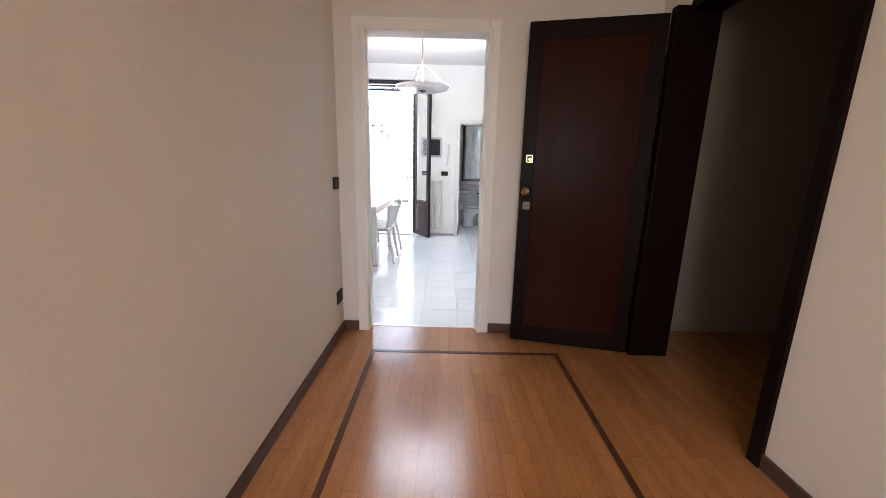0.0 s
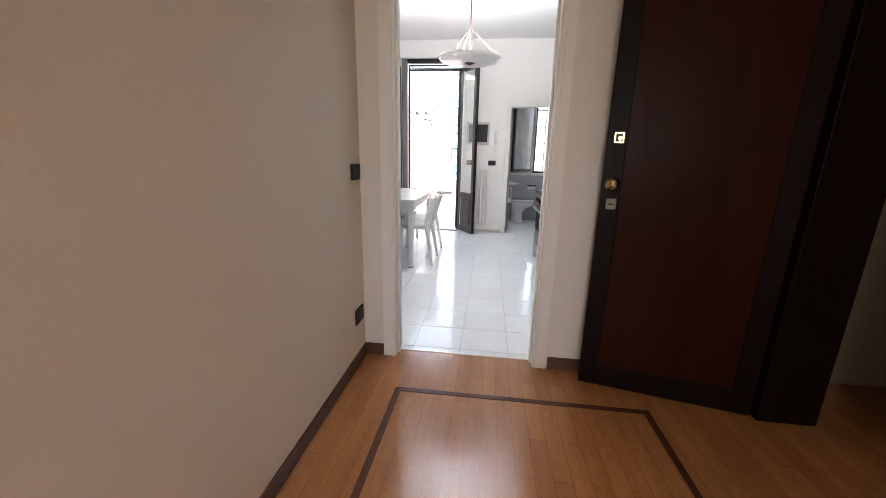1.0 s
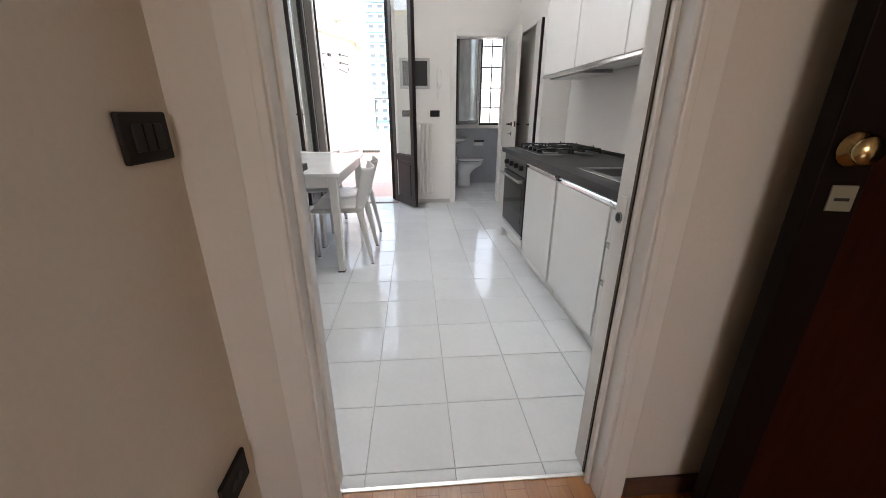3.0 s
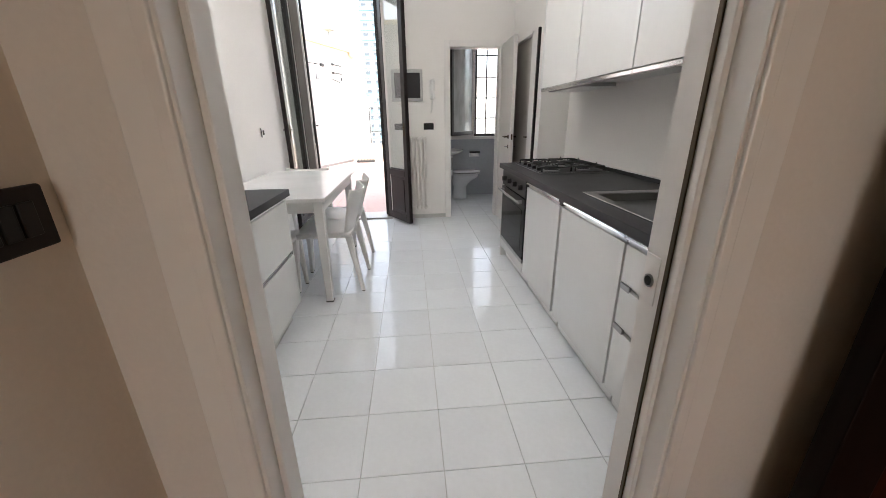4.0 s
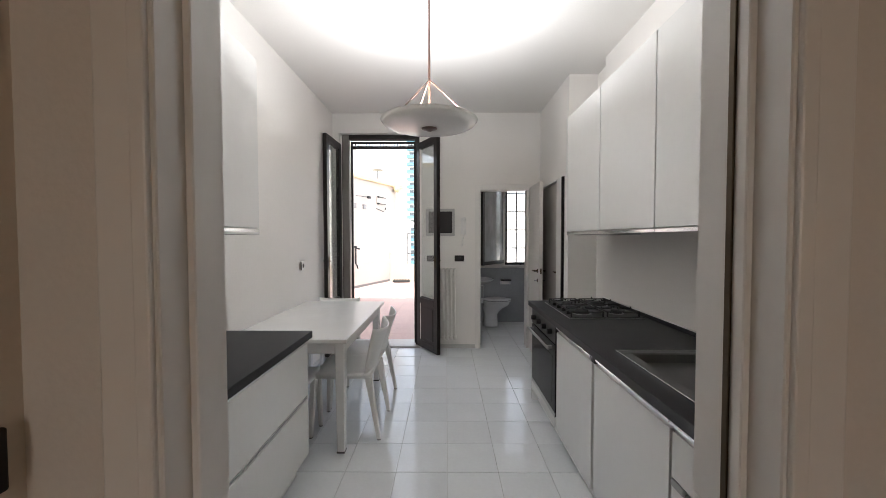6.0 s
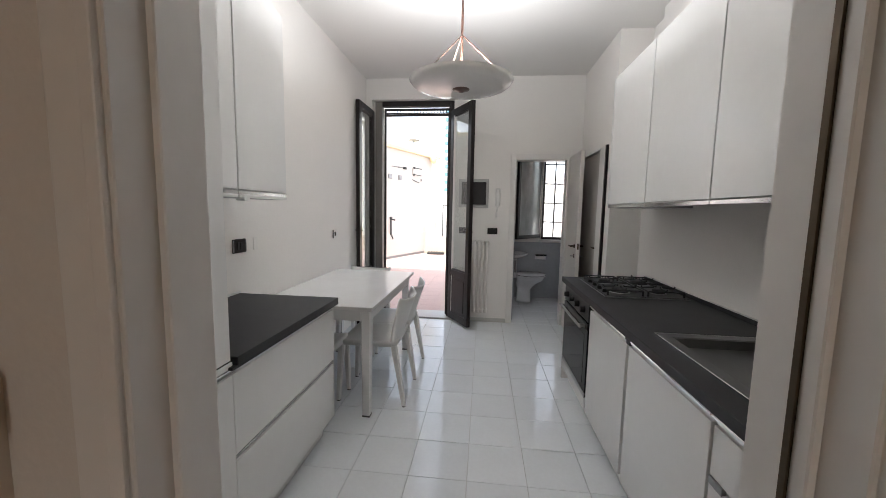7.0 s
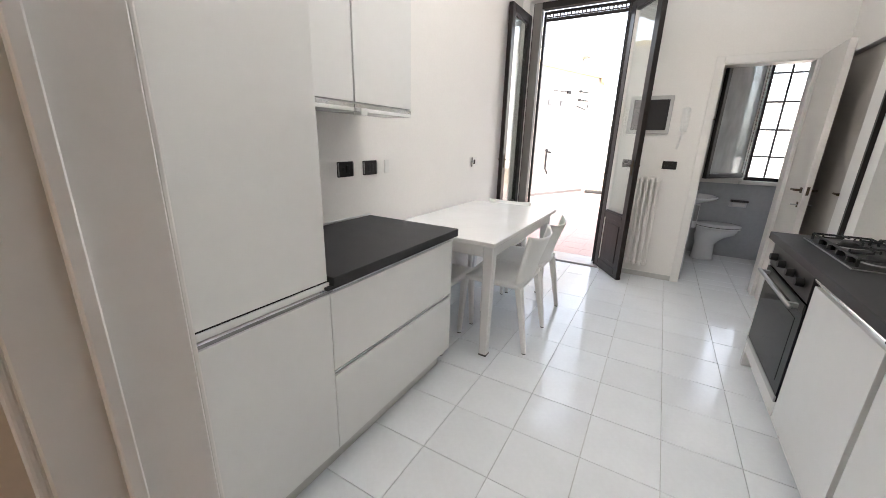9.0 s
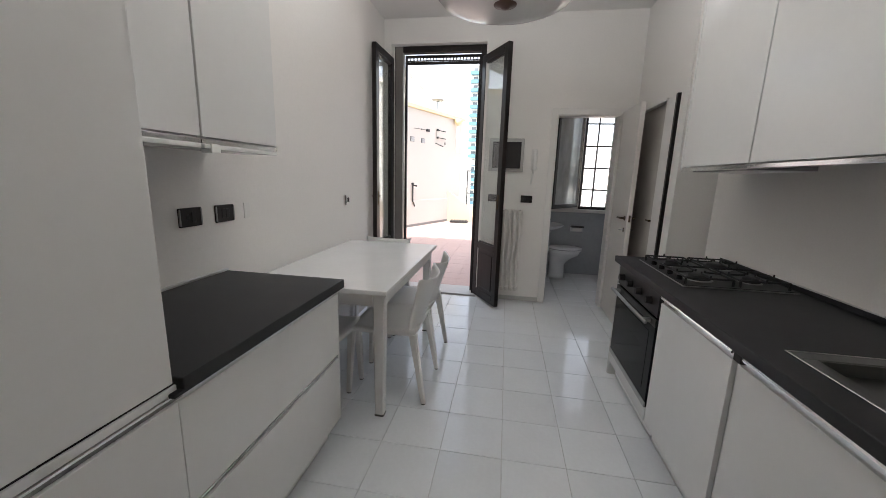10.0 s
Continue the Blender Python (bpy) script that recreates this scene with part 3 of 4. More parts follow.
def leaf(name, x, y, rz, w, h, flip, label):
    """A glazed door leaf: stiles, rails, a lower panel, a pane. Local x runs from the hinge to the free edge."""
    d = thing(name, x, y, 0.022, rz, label, "door")
    t = 0.045
    for a in (0.0, w - 0.075):
        part("stile", box(a, a + 0.075, -t / 2, t / 2, 0, h, 0.004), WALNUT, d)
    part("rail", box(0.075, w - 0.075, -t / 2, t / 2, 0, 0.09, 0.004), WALNUT, d)
    part("rail", box(0.075, w - 0.075, -t / 2, t / 2, 0.545, 0.615, 0.004), WALNUT, d)
    part("rail", box(0.075, w - 0.075, -t / 2, t / 2, h - 0.075, h, 0.004), WALNUT, d)
    bm = box(0.07, w - 0.07, -0.012, 0.012, 0.085, 0.55)
    slab(bm, 0.105, w - 0.105, -0.019, 0.019, 0.125, 0.51, 0.008)
    part("panel", bm, WALNUT, d, "raised walnut lower panel")
    gl = part("pane", box(0.07, w - 0.07, -0.003, 0.003, 0.61, h - 0.07), PANE, d, "clear glass pane")
    gl.visible_shadow = False
    for z0, z1 in ((0.615, 0.627), (h - 0.087, h - 0.075)):
        part("bead", box(0.075, w - 0.075, -0.014, 0.014, z0, z1, 0.003, 1), WALNUT, d)
    for s in (-1, 1):
        hd = part("handle", box(w - 0.05, w - 0.028, s * 0.0225, s * 0.030, 1.0, 1.14, 0.002), BRONZE, d, "bronze bolt handle")
        part("neck", bar((w - 0.04, s * 0.025, 1.09), (w - 0.04, s * 0.045, 1.09), 0.008), BRONZE, hd)
    for z in (0.3, 1.25, 2.2):
        part("hinge", bar((-0.006, flip * 0.012, z - 0.04), (-0.006, flip * 0.012, z + 0.04), 0.007), BRONZE, d)


leaf("terrace_door_leaf", FX1 - 0.025, YF - 0.035, -58.5, 0.505, 2.52, 1, "dark walnut glazed door leaf standing open beside the radiator")
leaf("terrace_door_leaf", FX0 - 0.012, YF - 0.045, -92.0, 0.51, 2.52, -1, "dark walnut glazed door leaf folded back to the wall")


# ---- bathroom door, side door ----
def plain_door(name, x, y, rz, w, h, m, label, handle_z, wall_side=1):
    d = thing(name, x, y, 0.008, rz, label, "door")
    bm = box(0, w, -0.02, 0.02, 0, h, 0.004)
    part("panel", bm, m, d)
    for s in (-1, 1):
        rose = part("handle", box(w - 0.085, w - 0.045, s * 0.02, s * 0.027, handle_z - 0.02, handle_z + 0.02, 0.003), BRONZE, d, "bronze lever handle")
        part("neck", bar((w - 0.065, s * 0.026, handle_z), (w - 0.065, s * 0.06, handle_z), 0.009), BRONZE, rose)
        part("lever", bar((w - 0.062, s * 0.058, handle_z), (w - 0.18, s * 0.055, handle_z - 0.004), 0.009, 0.007), BRONZE, rose)
        key = part("key_plate", box(w - 0.08, w - 0.05, s * 0.02, s * 0.025, handle_z - 0.125, handle_z - 0.085, 0.003), BRONZE, d)
        part("key", bar((w - 0.065, s * 0.024, handle_z - 0.105), (w - 0.065, s * 0.06, handle_z - 0.105), 0.005), STEEL, key)
    part("latch", box(w - 0.002, w + 0.002, -0.008, 0.008, handle_z - 0.03, handle_z + 0.03), BRONZE, d)
    return d


plain_door("bathroom_door", 0.885, 7.15, -91.5, 0.545, 1.975, DOORW, "white lacquered bathroom door standing wide open", 1.0)
bc = tagged(new("door_4"), "white painted bathroom doorway casing", "door frame", kind="structure")
part("jamb", box(BX0, BX0 + 0.02, FAR - 0.01, 7.30, 0, BTOP, 0.002, 1), TRIM, bc)
part("jamb", box(BX1 - 0.02, BX1, FAR - 0.01, 7.30, 0, BTOP, 0.002, 1), TRIM, bc)
part("head", box(BX0 + 0.02, BX1 - 0.02, FAR - 0.01, 7.30, BTOP - 0.02, BTOP + 0.0, 0.002, 1), TRIM, bc)
part("architrave", box(BX0 - 0.05, BX0 + 0.012, FAR - 0.022, FAR - 0.010, 0, BTOP + 0.05, 0.003), TRIM, bc)
part("architrave", box(BX0 + 0.012, BX1 + 0.01, FAR - 0.022, FAR - 0.010, BTOP - 0.012, BTOP + 0.05, 0.003), TRIM, bc)
part("architrave", box(BX1 + 0.01, BX1 + 0.07, FAR - 0.022, FAR - 0.010, 0, BTOP + 0.05, 0.003), TRIM, bc)

sd = thing("interior_door", 1.045, 7.16, 0.008, -90, "grey-beige closed side door with brass handle", "door")
part("panel", box(0.02, 0.71, -0.02, 0.02, 0, 1.95, 0.004), GREYDOOR, sd)
for hz in (1.0,):
    rose = part("handle", box(0.64, 0.68, -0.027, -0.02, hz - 0.02, hz + 0.02, 0.003), BRONZE, sd, "bronze lever handle")
    part("neck", bar((0.66, -0.026, hz), (0.66, -0.055, hz), 0.009), BRONZE, rose)
    part("lever", bar((0.66, -0.053, hz), (0.58, -0.05, hz), 0.008, 0.006), BRONZE, rose)
    key = part("key_plate", box(0.645, 0.675, -0.026, -0.02, hz - 0.13, hz - 0.085, 0.003), BRONZE, sd)
    part("key_plate", box(0.645, 0.675, -0.026, -0.02, hz - 0.32, hz - 0.275, 0.003), BRONZE, sd)
sf = tagged(new("door_5"), "pale door frame with a dark outer edge", "door frame", kind="structure")
part("jamb", box(0.985, 1.06, 6.26, 6.445, 0, 1.965, 0.003), TRIM, sf)
part("edge", box(0.975, 1.0, 6.232, 6.26, 0, 1.97, 0.003), WALNUT, sf, "dark walnut edge strip")
part("head", box(0.985, 1.06, 6.445, 7.155, 1.958, 1.978, 0.003), TRIM, sf)


# ---- kitchen, cooking side ----
WT, WTH = 0.836, 0.04                      # worktop top and thickness
FR = 0.572                                  # front plane of the cooking side


def base_shell(name, y0, y1, label, side):
    """The carcass and plinth of a base unit; side +1: fronts face -x."""
    e = thing(name, 0, 0, 0, 0, label, "cabinet", "base cabinets")
    if side > 0:
        part("body", box(FR + 0.02, KR - 0.005, y0, y1, 0.10, WT - WTH - 0.002), CARCASS, e)
        part("plinth", box(FR + 0.05, FR + 0.066, y0, y1, 0, 0.098), CARCASS, e, "white plinth board")
    else:
        part("body", box(KL + 0.005, FL - 0.02, y0, y1, 0.124, WT - WTH - 0.002), CARCASS, e)
        part("plinth", box(FL - 0.085, FL - 0.07, y0, y1, 0, 0.122), PLINTH, e, "grey plinth board")
    return e


def rail_r(e, y0, y1):
    """A folded metal grip rail with a sloping face."""
    sec = ((FR + 0.018, 0.756), (FR + 0.007, 0.756), (FR + 0.007, 0.771), (FR - 0.006, 0.773), (FR - 0.007, 0.779), (FR + 0.001, 0.792), (FR + 0.018, 0.792))
    part("grip_rail", hull([[(x, y, z) for x, z in sec] for y in (y0, y1)]), SHINE, e, "bright aluminium grip rail")


FL = -0.95                                  # front plane of the drawer side
c = base_shell("base_cabinet", 4.44, 5.035, "white lacquered base cabinet door between oven and sink", 1)
part("door", box(FR, FR + 0.019, 4.452, 5.032, 0.102, 0.752, 0.002), LACQ, c)
rail_r(c, 4.455, 5.03)
c = base_shell("base_cabinet", 3.81, 4.43, "white lacquered sink cabinet with one door", 1)
part("door", box(FR, FR + 0.019, 3.812, 4.42, 0.102, 0.752, 0.002), LACQ, c)
rail_r(c, 3.81, 4.395)
# the dark gap between two rails, put in as a black block
part("end_cap", box(FR - 0.009, FR + 0.014, 4.396, 4.436, 0.760, 0.793, 0.002), BLACK, c, "black block standing for the dark gap between the rails")
c = base_shell("base_cabinet", 3.24, 3.80, "white lacquered drawer cabinet with metal grips", 1)
for z0, z1 in ((0.102, 0.402), (0.422, 0.582), (0.602, 0.752)):
    dr = part("drawer", box(FR, FR + 0.019, 3.242, 3.798, z0, z1, 0.002), LACQ, c)
    if z1 < 0.7:
        part("grip", box(FR - 0.004, FR + 0.01, 3.735, 3.797, z1 - 0.006, z1 + 0.018, 0.003), STEEL, dr, "steel recessed grip")
rail_r(c, 3.24, 3.80)
tagged(obj("side_board", box(FR, KR - 0.005, 5.705, 5.735, 0, WT - WTH - 0.002, 0.002), LACQ), "white end panel beside the oven", "panel", kind="thing")


def oven():
    o = thing("oven", 0, 0, 0, 0, "built-in stainless oven with black glass door", "oven")
    y0, y1 = 5.045, 5.70
    part("body", box(FR + 0.03, KR - 0.03, y0, y1, 0.115, WT - WTH - 0.004), CARCASS, o)
    cp = part("control_panel", box(FR - 0.004, FR + 0.03, y0, y1, 0.665, 0.79, 0.003), DARKSTEEL, o, "dark steel control panel")
    for i in range(4):
        y = y0 + 0.10 + i * 0.15
        kb = part("knob", bar((FR - 0.004, y, 0.728), (FR - 0.034, y, 0.728), 0.021, 0.018, 20), BLACK, cp, "black control knob")
    d = part("door", box(FR - 0.004, FR + 0.028, y0, y1, 0.175, 0.655, 0.004), BLKGLASS, o, "black glass oven door")
    part("window", box(FR - 0.0055, FR - 0.002, y0 + 0.07, y1 - 0.07, 0.25, 0.57, 0.001, 1), BLKGLASS, d)
    part("top_trim", box(FR - 0.008, FR + 0.0, y0, y1, 0.615, 0.655, 0.002), DARKSTEEL, d)
    part("bottom_trim", box(FR - 0.008, FR + 0.0, y0, y1, 0.175, 0.205, 0.002), STEEL, d)
    hd = part("handle", bar((FR - 0.045, y0 + 0.03, 0.63), (FR - 0.045, y1 - 0.03, 0.63), 0.0095, n=16), STEEL, d, "round steel bar handle", True)
    for y in (y0 + 0.07, y1 - 0.07):
        part("bracket", box(FR - 0.046, FR - 0.005, y - 0.012, y + 0.012, 0.62, 0.64, 0.002), STEEL, d)
    part("plinth", box(FR + 0.0, FR + 0.018, y0, y1, 0.10, 0.172, 0.002), LACQ, o)
    part("kickboard", box(FR + 0.05, FR + 0.066, y0, y1, 0, 0.113), CARCASS, o)


oven()
HY0, HY1, HX0, HX1 = 5.05, 5.64, 0.665, 1.155
SINKS = mat("dull sink steel", (0.24, 0.24, 0.235), 0.34, 1.0, vary=0.08, grain=140, blotch=5, stretch=(1, 0.06, 1), bump=0.02)
SY0, SY1, SX0, SX1 = 3.42, 4.35, 0.648, 1.10
wt = thing("worktop", 0, 0, 0, 0, "charcoal laminate worktop along the cooking side", "worktop")


def cut_slab(xs, ys, z0, z1):
    """A slab with a rectangular hole: xs and ys each give outer, hole, hole, outer."""
    bm = bmesh.new()
    v = {(i, j, k): bm.verts.new((xs[i], ys[j], (z0, z1)[k])) for i in range(4) for j in range(4) for k in range(2)}
    for i in range(3):
        for j in range(3):
            if (i, j) != (1, 1):
                for k in range(2):
                    bm.faces.new((v[i, j, k], v[i + 1, j, k], v[i + 1, j + 1, k], v[i, j + 1, k]))
    for i in range(3):
        for a, b in (((i, 0), (i + 1, 0)), ((i, 3), (i + 1, 3)), ((0, i), (0, i + 1)), ((3, i), (3, i + 1))):
            bm.faces.new((v[*a, 0], v[*b, 0], v[*b, 1], v[*a, 1]))
    for a, b in (((1, 1), (2, 1)), ((2, 1), (2, 2)), ((2, 2), (1, 2)), ((1, 2), (1, 1))):
        bm.faces.new((v[*a, 0], v[*b, 0], v[*b, 1], v[*a, 1]))
    bmesh.ops.recalc_face_normals(bm, faces=bm.faces)
    rim = [e for e in bm.edges if len(e.link_faces) == 2 and e.calc_face_angle() > 1.0]
    bmesh.ops.bevel(bm, geom=rim, offset=0.004, segments=2, affect="EDGES", profile=0.5)
    return bm


part("top", cut_slab((0.548, SX0 + 0.03, SX1 - 0.03, KR - 0.004), (3.235, SY0 + 0.03, SY1 - 0.03, 5.765), WT - WTH, WT), STONE, wt)
part("upstand", box(KR - 0.018, KR - 0.004, 3.235, 5.765, WT + 0.0005, WT + 0.026, 0.003), STONE, wt, "charcoal wall strip")
part("bead", box(KR - 0.0195, KR - 0.004, 3.235, 5.765, WT + 0.0265, WT + 0.030, 0.001, 1), ALU, wt, "thin aluminium bead")


def hob():
    h = thing("gas_hob", 0, 0, 0, 0, "four-burner gas hob with black iron grates", "hob")
    part("plate", box(HX0, HX1, HY0, HY1, WT + 0.0005, WT + 0.008, 0.003), DARKSTEEL, h, "dark steel hob plate")
    for a in ((HX0 - 0.006, HX0, HY0 - 0.006, HY1 + 0.006), (HX0, HX1, HY0 - 0.006, HY0), (HX0, HX1, HY1, HY1 + 0.006)):
        part("trim", box(*a, WT + 0.0005, WT + 0.006, 0.0015, 1), STEEL, h, "steel edge trim")
    spots = [(0.79, 5.19, 0.045), (0.79, 5.50, 0.034), (1.03, 5.19, 0.034), (1.03, 5.50, 0.052)]
    for x, y, r in spots:
        b = part("burner", lathe([(0.001, WT + 0.008), (r * 1.25, WT + 0.008), (r * 1.2, WT + 0.018), (r, WT + 0.02), (r, WT + 0.03), (r * 0.9, WT + 0.034), (0.001, WT + 0.035)], 24, x, y), IRON, h, "", True)
        part("burner_ring", lathe([(r * 1.3, WT + 0.0085), (r * 1.5, WT + 0.0085), (r * 1.45, WT + 0.012), (r * 1.32, WT + 0.012)], 24, x, y), STEEL, b)
    for gx0, gx1 in ((0.675, 0.905), (0.915, 1.145)):
        bm = bmesh.new()
        z = WT + 0.039
        for x in (gx0 + 0.01, gx1 - 0.01):
            rod(bm, (x, HY0 + 0.03, z), (x, HY1 - 0.03, z), 0.005, n=8)
        for y in (HY0 + 0.03, (HY0 + HY1) / 2, HY1 - 0.03):
            rod(bm, (gx0 + 0.01, y, z), (gx1 - 0.01, y, z), 0.005, n=8)
        for x in (gx0 + 0.01, gx1 - 0.01):
            for y in (HY0 + 0.03, HY1 - 0.03):
                rod(bm, (x, y, WT + 0.007), (x, y, z), 0.006, n=8)
        cx = (gx0 + gx1) / 2
        for y in (5.19, 5.50):
            for dx, dy in ((1, 0), (-1, 0), (0, 1), (0, -1)):
                rod(bm, (cx + dx * 0.03, y + dy * 0.03, z + 0.006), (cx + dx * 0.10, y + dy * 0.115, z + 0.003), 0.0045, n=8)
        for y in (5.19, 5.50):
            for dx, dy in ((1, 0), (-1, 0), (0, 1), (0, -1)):
                rod(bm, (cx + dx * 0.03, y + dy * 0.03, z + 0.005), (cx + dx * 0.028, y + dy * 0.028, z + 0.016), 0.0045, 0.003, n=8)
                rod(bm, (cx + dx * 0.10, y + dy * 0.115, z), (cx + dx * 0.102, y + dy * 0.118, z + 0.017), 0.005, 0.0035, n=8)
        part("grate", bm, IRON, h, "black cast iron pan support")
    for i in range(4):
        y = HY0 + 0.12 + i * 0.11
        part("knob", bar((HX0 + 0.03, y, WT + 0.008), (HX0 + 0.03, y, WT + 0.03), 0.016, 0.014, 16), BLACK, h)


hob()


def sink():
    s = thing("kitchen_sink", 0, 0, 0, 0, "stainless steel inset sink with drainer", "sink")
    bm = bmesh.new()
    z = WT + 0.001
    slab(bm, SX0, SX1, SY1 - 0.05, SY1, z, z + 0.006, 0.003)
    slab(bm, SX0, SX1, SY0, SY0 + 0.04, z, z + 0.006, 0.003)
    slab(bm, SX0, SX0 + 0.045, SY0 + 0.04, SY1 - 0.05, z, z + 0.006, 0.003)
    slab(bm, SX1 - 0.06, SX1, SY0 + 0.04, SY1 - 0.05, z, z + 0.006, 0.003)
    part("rim", bm, SINKS, s)
    for a in ((SX0 - 0.004, SX0, SY0 - 0.004, SY1 + 0.004), (SX1, SX1 + 0.004, SY0 - 0.004, SY1 + 0.004), (SX0, SX1, SY0 - 0.004, SY0), (SX0, SX1, SY1, SY1 + 0.004)):
        part("edge", box(*a, WT + 0.0005, WT + 0.0075, 0.0015, 1), SHINE, s, "bright folded sink edge")
    bm = bmesh.new()
    x0, x1, y0, y1 = SX0 + 0.045, SX1 - 0.06, SY0 + 0.04, SY1 - 0.05
    zb = WT - 0.034
    for a in ((x0, x0 + 0.004, y0, y1), (x1 - 0.004, x1, y0, y1), (x0, x1, y0, y0 + 0.004), (x0, x1, y1 - 0.004, y1)):
        slab(bm, *a, zb, z + 0.003)
    slab(bm, x0, x1, y0, y1, zb - 0.004, zb)
    part("bowl", bm, SINKS, s)
    part("drain", lathe([(0.001, zb), (0.04, zb), (0.045, zb + 0.004), (0.02, zb + 0.002)], 24, (x0 + x1) / 2, (y0 + y1) / 2), ALU, s)
    tp = part("tap", bar((1.13, 3.85, WT), (1.13, 3.85, WT + 0.06), 0.024, 0.02, 16), STEEL, s, "chrome mixer tap")
    part("spout", bar((1.13, 3.85, WT + 0.05), (0.95, 3.85, WT + 0.13), 0.012, 0.01, 12), STEEL, tp)


sink()


def wall_unit(name, x0, x1, y0, y1, z0, z1, front, label, hood=False):
    """A wall cabinet; front: the x of its door."""
    e = thing(name, 0, 0, 0, 0, label, "cabinet", "wall cabinets")
    s = 1 if front < (x0 + x1) / 2 else -1
    bx0, bx1 = (front + 0.02, x1) if s > 0 else (x0, front - 0.02)
    part("body", box(bx0, bx1, y0, y1, z0 + 0.012, z1, 0.001, 1), CARCASS, e)
    part("door", box(min(front, front + s * 0.019), max(front, front + s * 0.019), y0 + 0.002, y1 - 0.002, z0 + 0.016, z1, 0.002), LACQ, e)
    part("light_rail", box(min(front, front + s * 0.05), max(front, front + s * 0.05), y0, y1, z0 - 0.008, z0 + 0.011, 0.002), SHINE, e, "polished aluminium bottom rail")
    return e


UB, UT, UF = 1.405, 2.36, 0.85
for y0, y1, lab in ((4.415, 5.05, "white wall cabinet over the cooking side"), (3.80, 4.41, "white wall cabinet over the sink"), (3.24, 3.795, "white wall cabinet over the sink")):
    wall_unit("wall_cabinet", UF, KR - 0.004, y0, y1, UB, UT, UF, lab)
hd = wall_unit("wall_cabinet", UF, KR - 0.004, 5.055, 5.70, UB, UT, UF, "white wall cabinet with a slim extractor above the hob")
ex = part("extractor", box(UF + 0.055, KR - 0.06, 5.075, 5.68, UB - 0.012, UB + 0.010, 0.003), STEEL, hd, "slim steel extractor")
for i in range(3):
    part("filter", box(UF + 0.08 + i * 0.08, UF + 0.15 + i * 0.08, 5.1, 5.65, UB - 0.0145, UB - 0.012, 0.001, 1), ALU, ex)
sh = thing("end_shelf", 0, 0, 0, 0, "narrow white open shelf at the cabinet end", "shelf")
part("back_panel", box(KR - 0.02, KR - 0.004, 5.703, 5.745, UB, UT), CARCASS, sh)
part("front_panel", box(UF, UF + 0.012, 5.703, 5.722, UB, UT, 0.002), CARCASS, sh)
for z in (UB + 0.004, 1.66, 1.91, 2.16, UT - 0.015):
    part("shelf", box(UF + 0.012, KR - 0.02, 5.703, 5.745, z, z + 0.015, 0.002), CARCASS, sh)


# ---- kitchen, drawer side ----
def drawers(y0, y1, label, split):
    e = base_shell("base_cabinet", y0, y1, label, -1)
    rows = ((0.128, 0.450), (0.474, 0.772)) if split else ((0.128, 0.772),)
    for z0, z1 in rows:
        part("drawer" if split else "door", box(FL - 0.019, FL, y0 + 0.0006, y1 - 0.0006, z0, z1, 0.0015), LACQ, e)
    zs = ((0.4505, 0.4735), (0.7725, 0.796)) if split else ((0.7725, 0.796),)
    for z0, z1 in zs:
        g = part("grip_rail", box(FL - 0.0195, FL - 0.009, y0, y1, z0, z1, 0.001), GRIPM, e, "recessed grey metal grip rail")
        part("lip", box(FL - 0.010, FL + (0.014 if split and z1 > 0.7 else 0.0), y0, y1, z1 - 0.009, z1 - 0.0005, 0.0025), SHINE, g, "bright aluminium lip")
    return e


d1 = drawers(3.8515, 4.70, "white lacquered two-drawer base cabinet by the table", True)
part("end_panel", box(KL + 0.005, FL, 4.70, 4.712, 0.124, WT - WTH - 0.002, 0.001, 1), LACQ, d1)
drawers(3.245, 3.8505, "white lacquered base cabinet under the tall cupboard", False)
lw = thing("worktop", 0, 0, 0, 0, "charcoal laminate worktop beside the tall cupboard", "worktop")
part("top", slab(box(KL + 0.003, FL + 0.02, 3.852, 4.738, WT - WTH, WT, 0.003), FL + 0.002, FL + 0.0195, 3.825, 3.86, WT - WTH + 0.0005, WT - 0.029, 0.002), STONE, lw)
part("upstand", box(KL + 0.001, KL + 0.014, 3.855, 4.738, WT + 0.0005, WT + 0.012, 0.002), ALU, lw, "thin aluminium wall strip")
tc = thing("tall_cupboard", 0, 0, 0, 0, "tall white lacquered cupboard on the base units", "cupboard")
part("body", box(KL + 0.005, FL - 0.02, 3.245, 3.845, 0.80, 2.36, 0.002), CARCASS, tc)
part("door", box(FL - 0.019, FL, 3.247, 3.843, 0.8245, 2.36, 0.002), LACQ, tc)
# shade of the gap under the door, put in as a black strip
part("gap_strip", box(FL - 0.018, FL - 0.004, 3.247, 3.85, 0.8185, 0.8235), BLACK, tc, "black strip standing for the shade in the gap")
part("base_rail", box(FL - 0.02, FL + 0.001, 3.247, 3.85, 0.7985, 0.818, 0.001), LACQ, tc)
for z in (1.0, 2.1):
    part("hinge", bar((FL - 0.022, 3.84, z - 0.02), (FL - 0.022, 3.84, z + 0.02), 0.003, n=8), STEEL, tc)
LUF = -1.20
for y0, y1, lab in ((3.86, 4.27, "white wall cabinet beside the tall cupboard"), (4.275, 4.68, "white wall cabinet over the drawer side")):
    u = wall_unit("wall_cabinet", KL + 0.003, LUF, y0, y1, 1.412, 2.36, LUF, lab)
    part("lamp_strip", box(LUF - 0.17, LUF + 0.004, y0 + 0.004, y1 - 0.004, 1.391, 1.407, 0.004), OPAL, u, "white diffuser strip under the cabinet")
pk = thing("under_cabinet_lamp", -1.215, 4.322, 1.378, 0, "small square white lamp under the wall cabinet", "lamp")
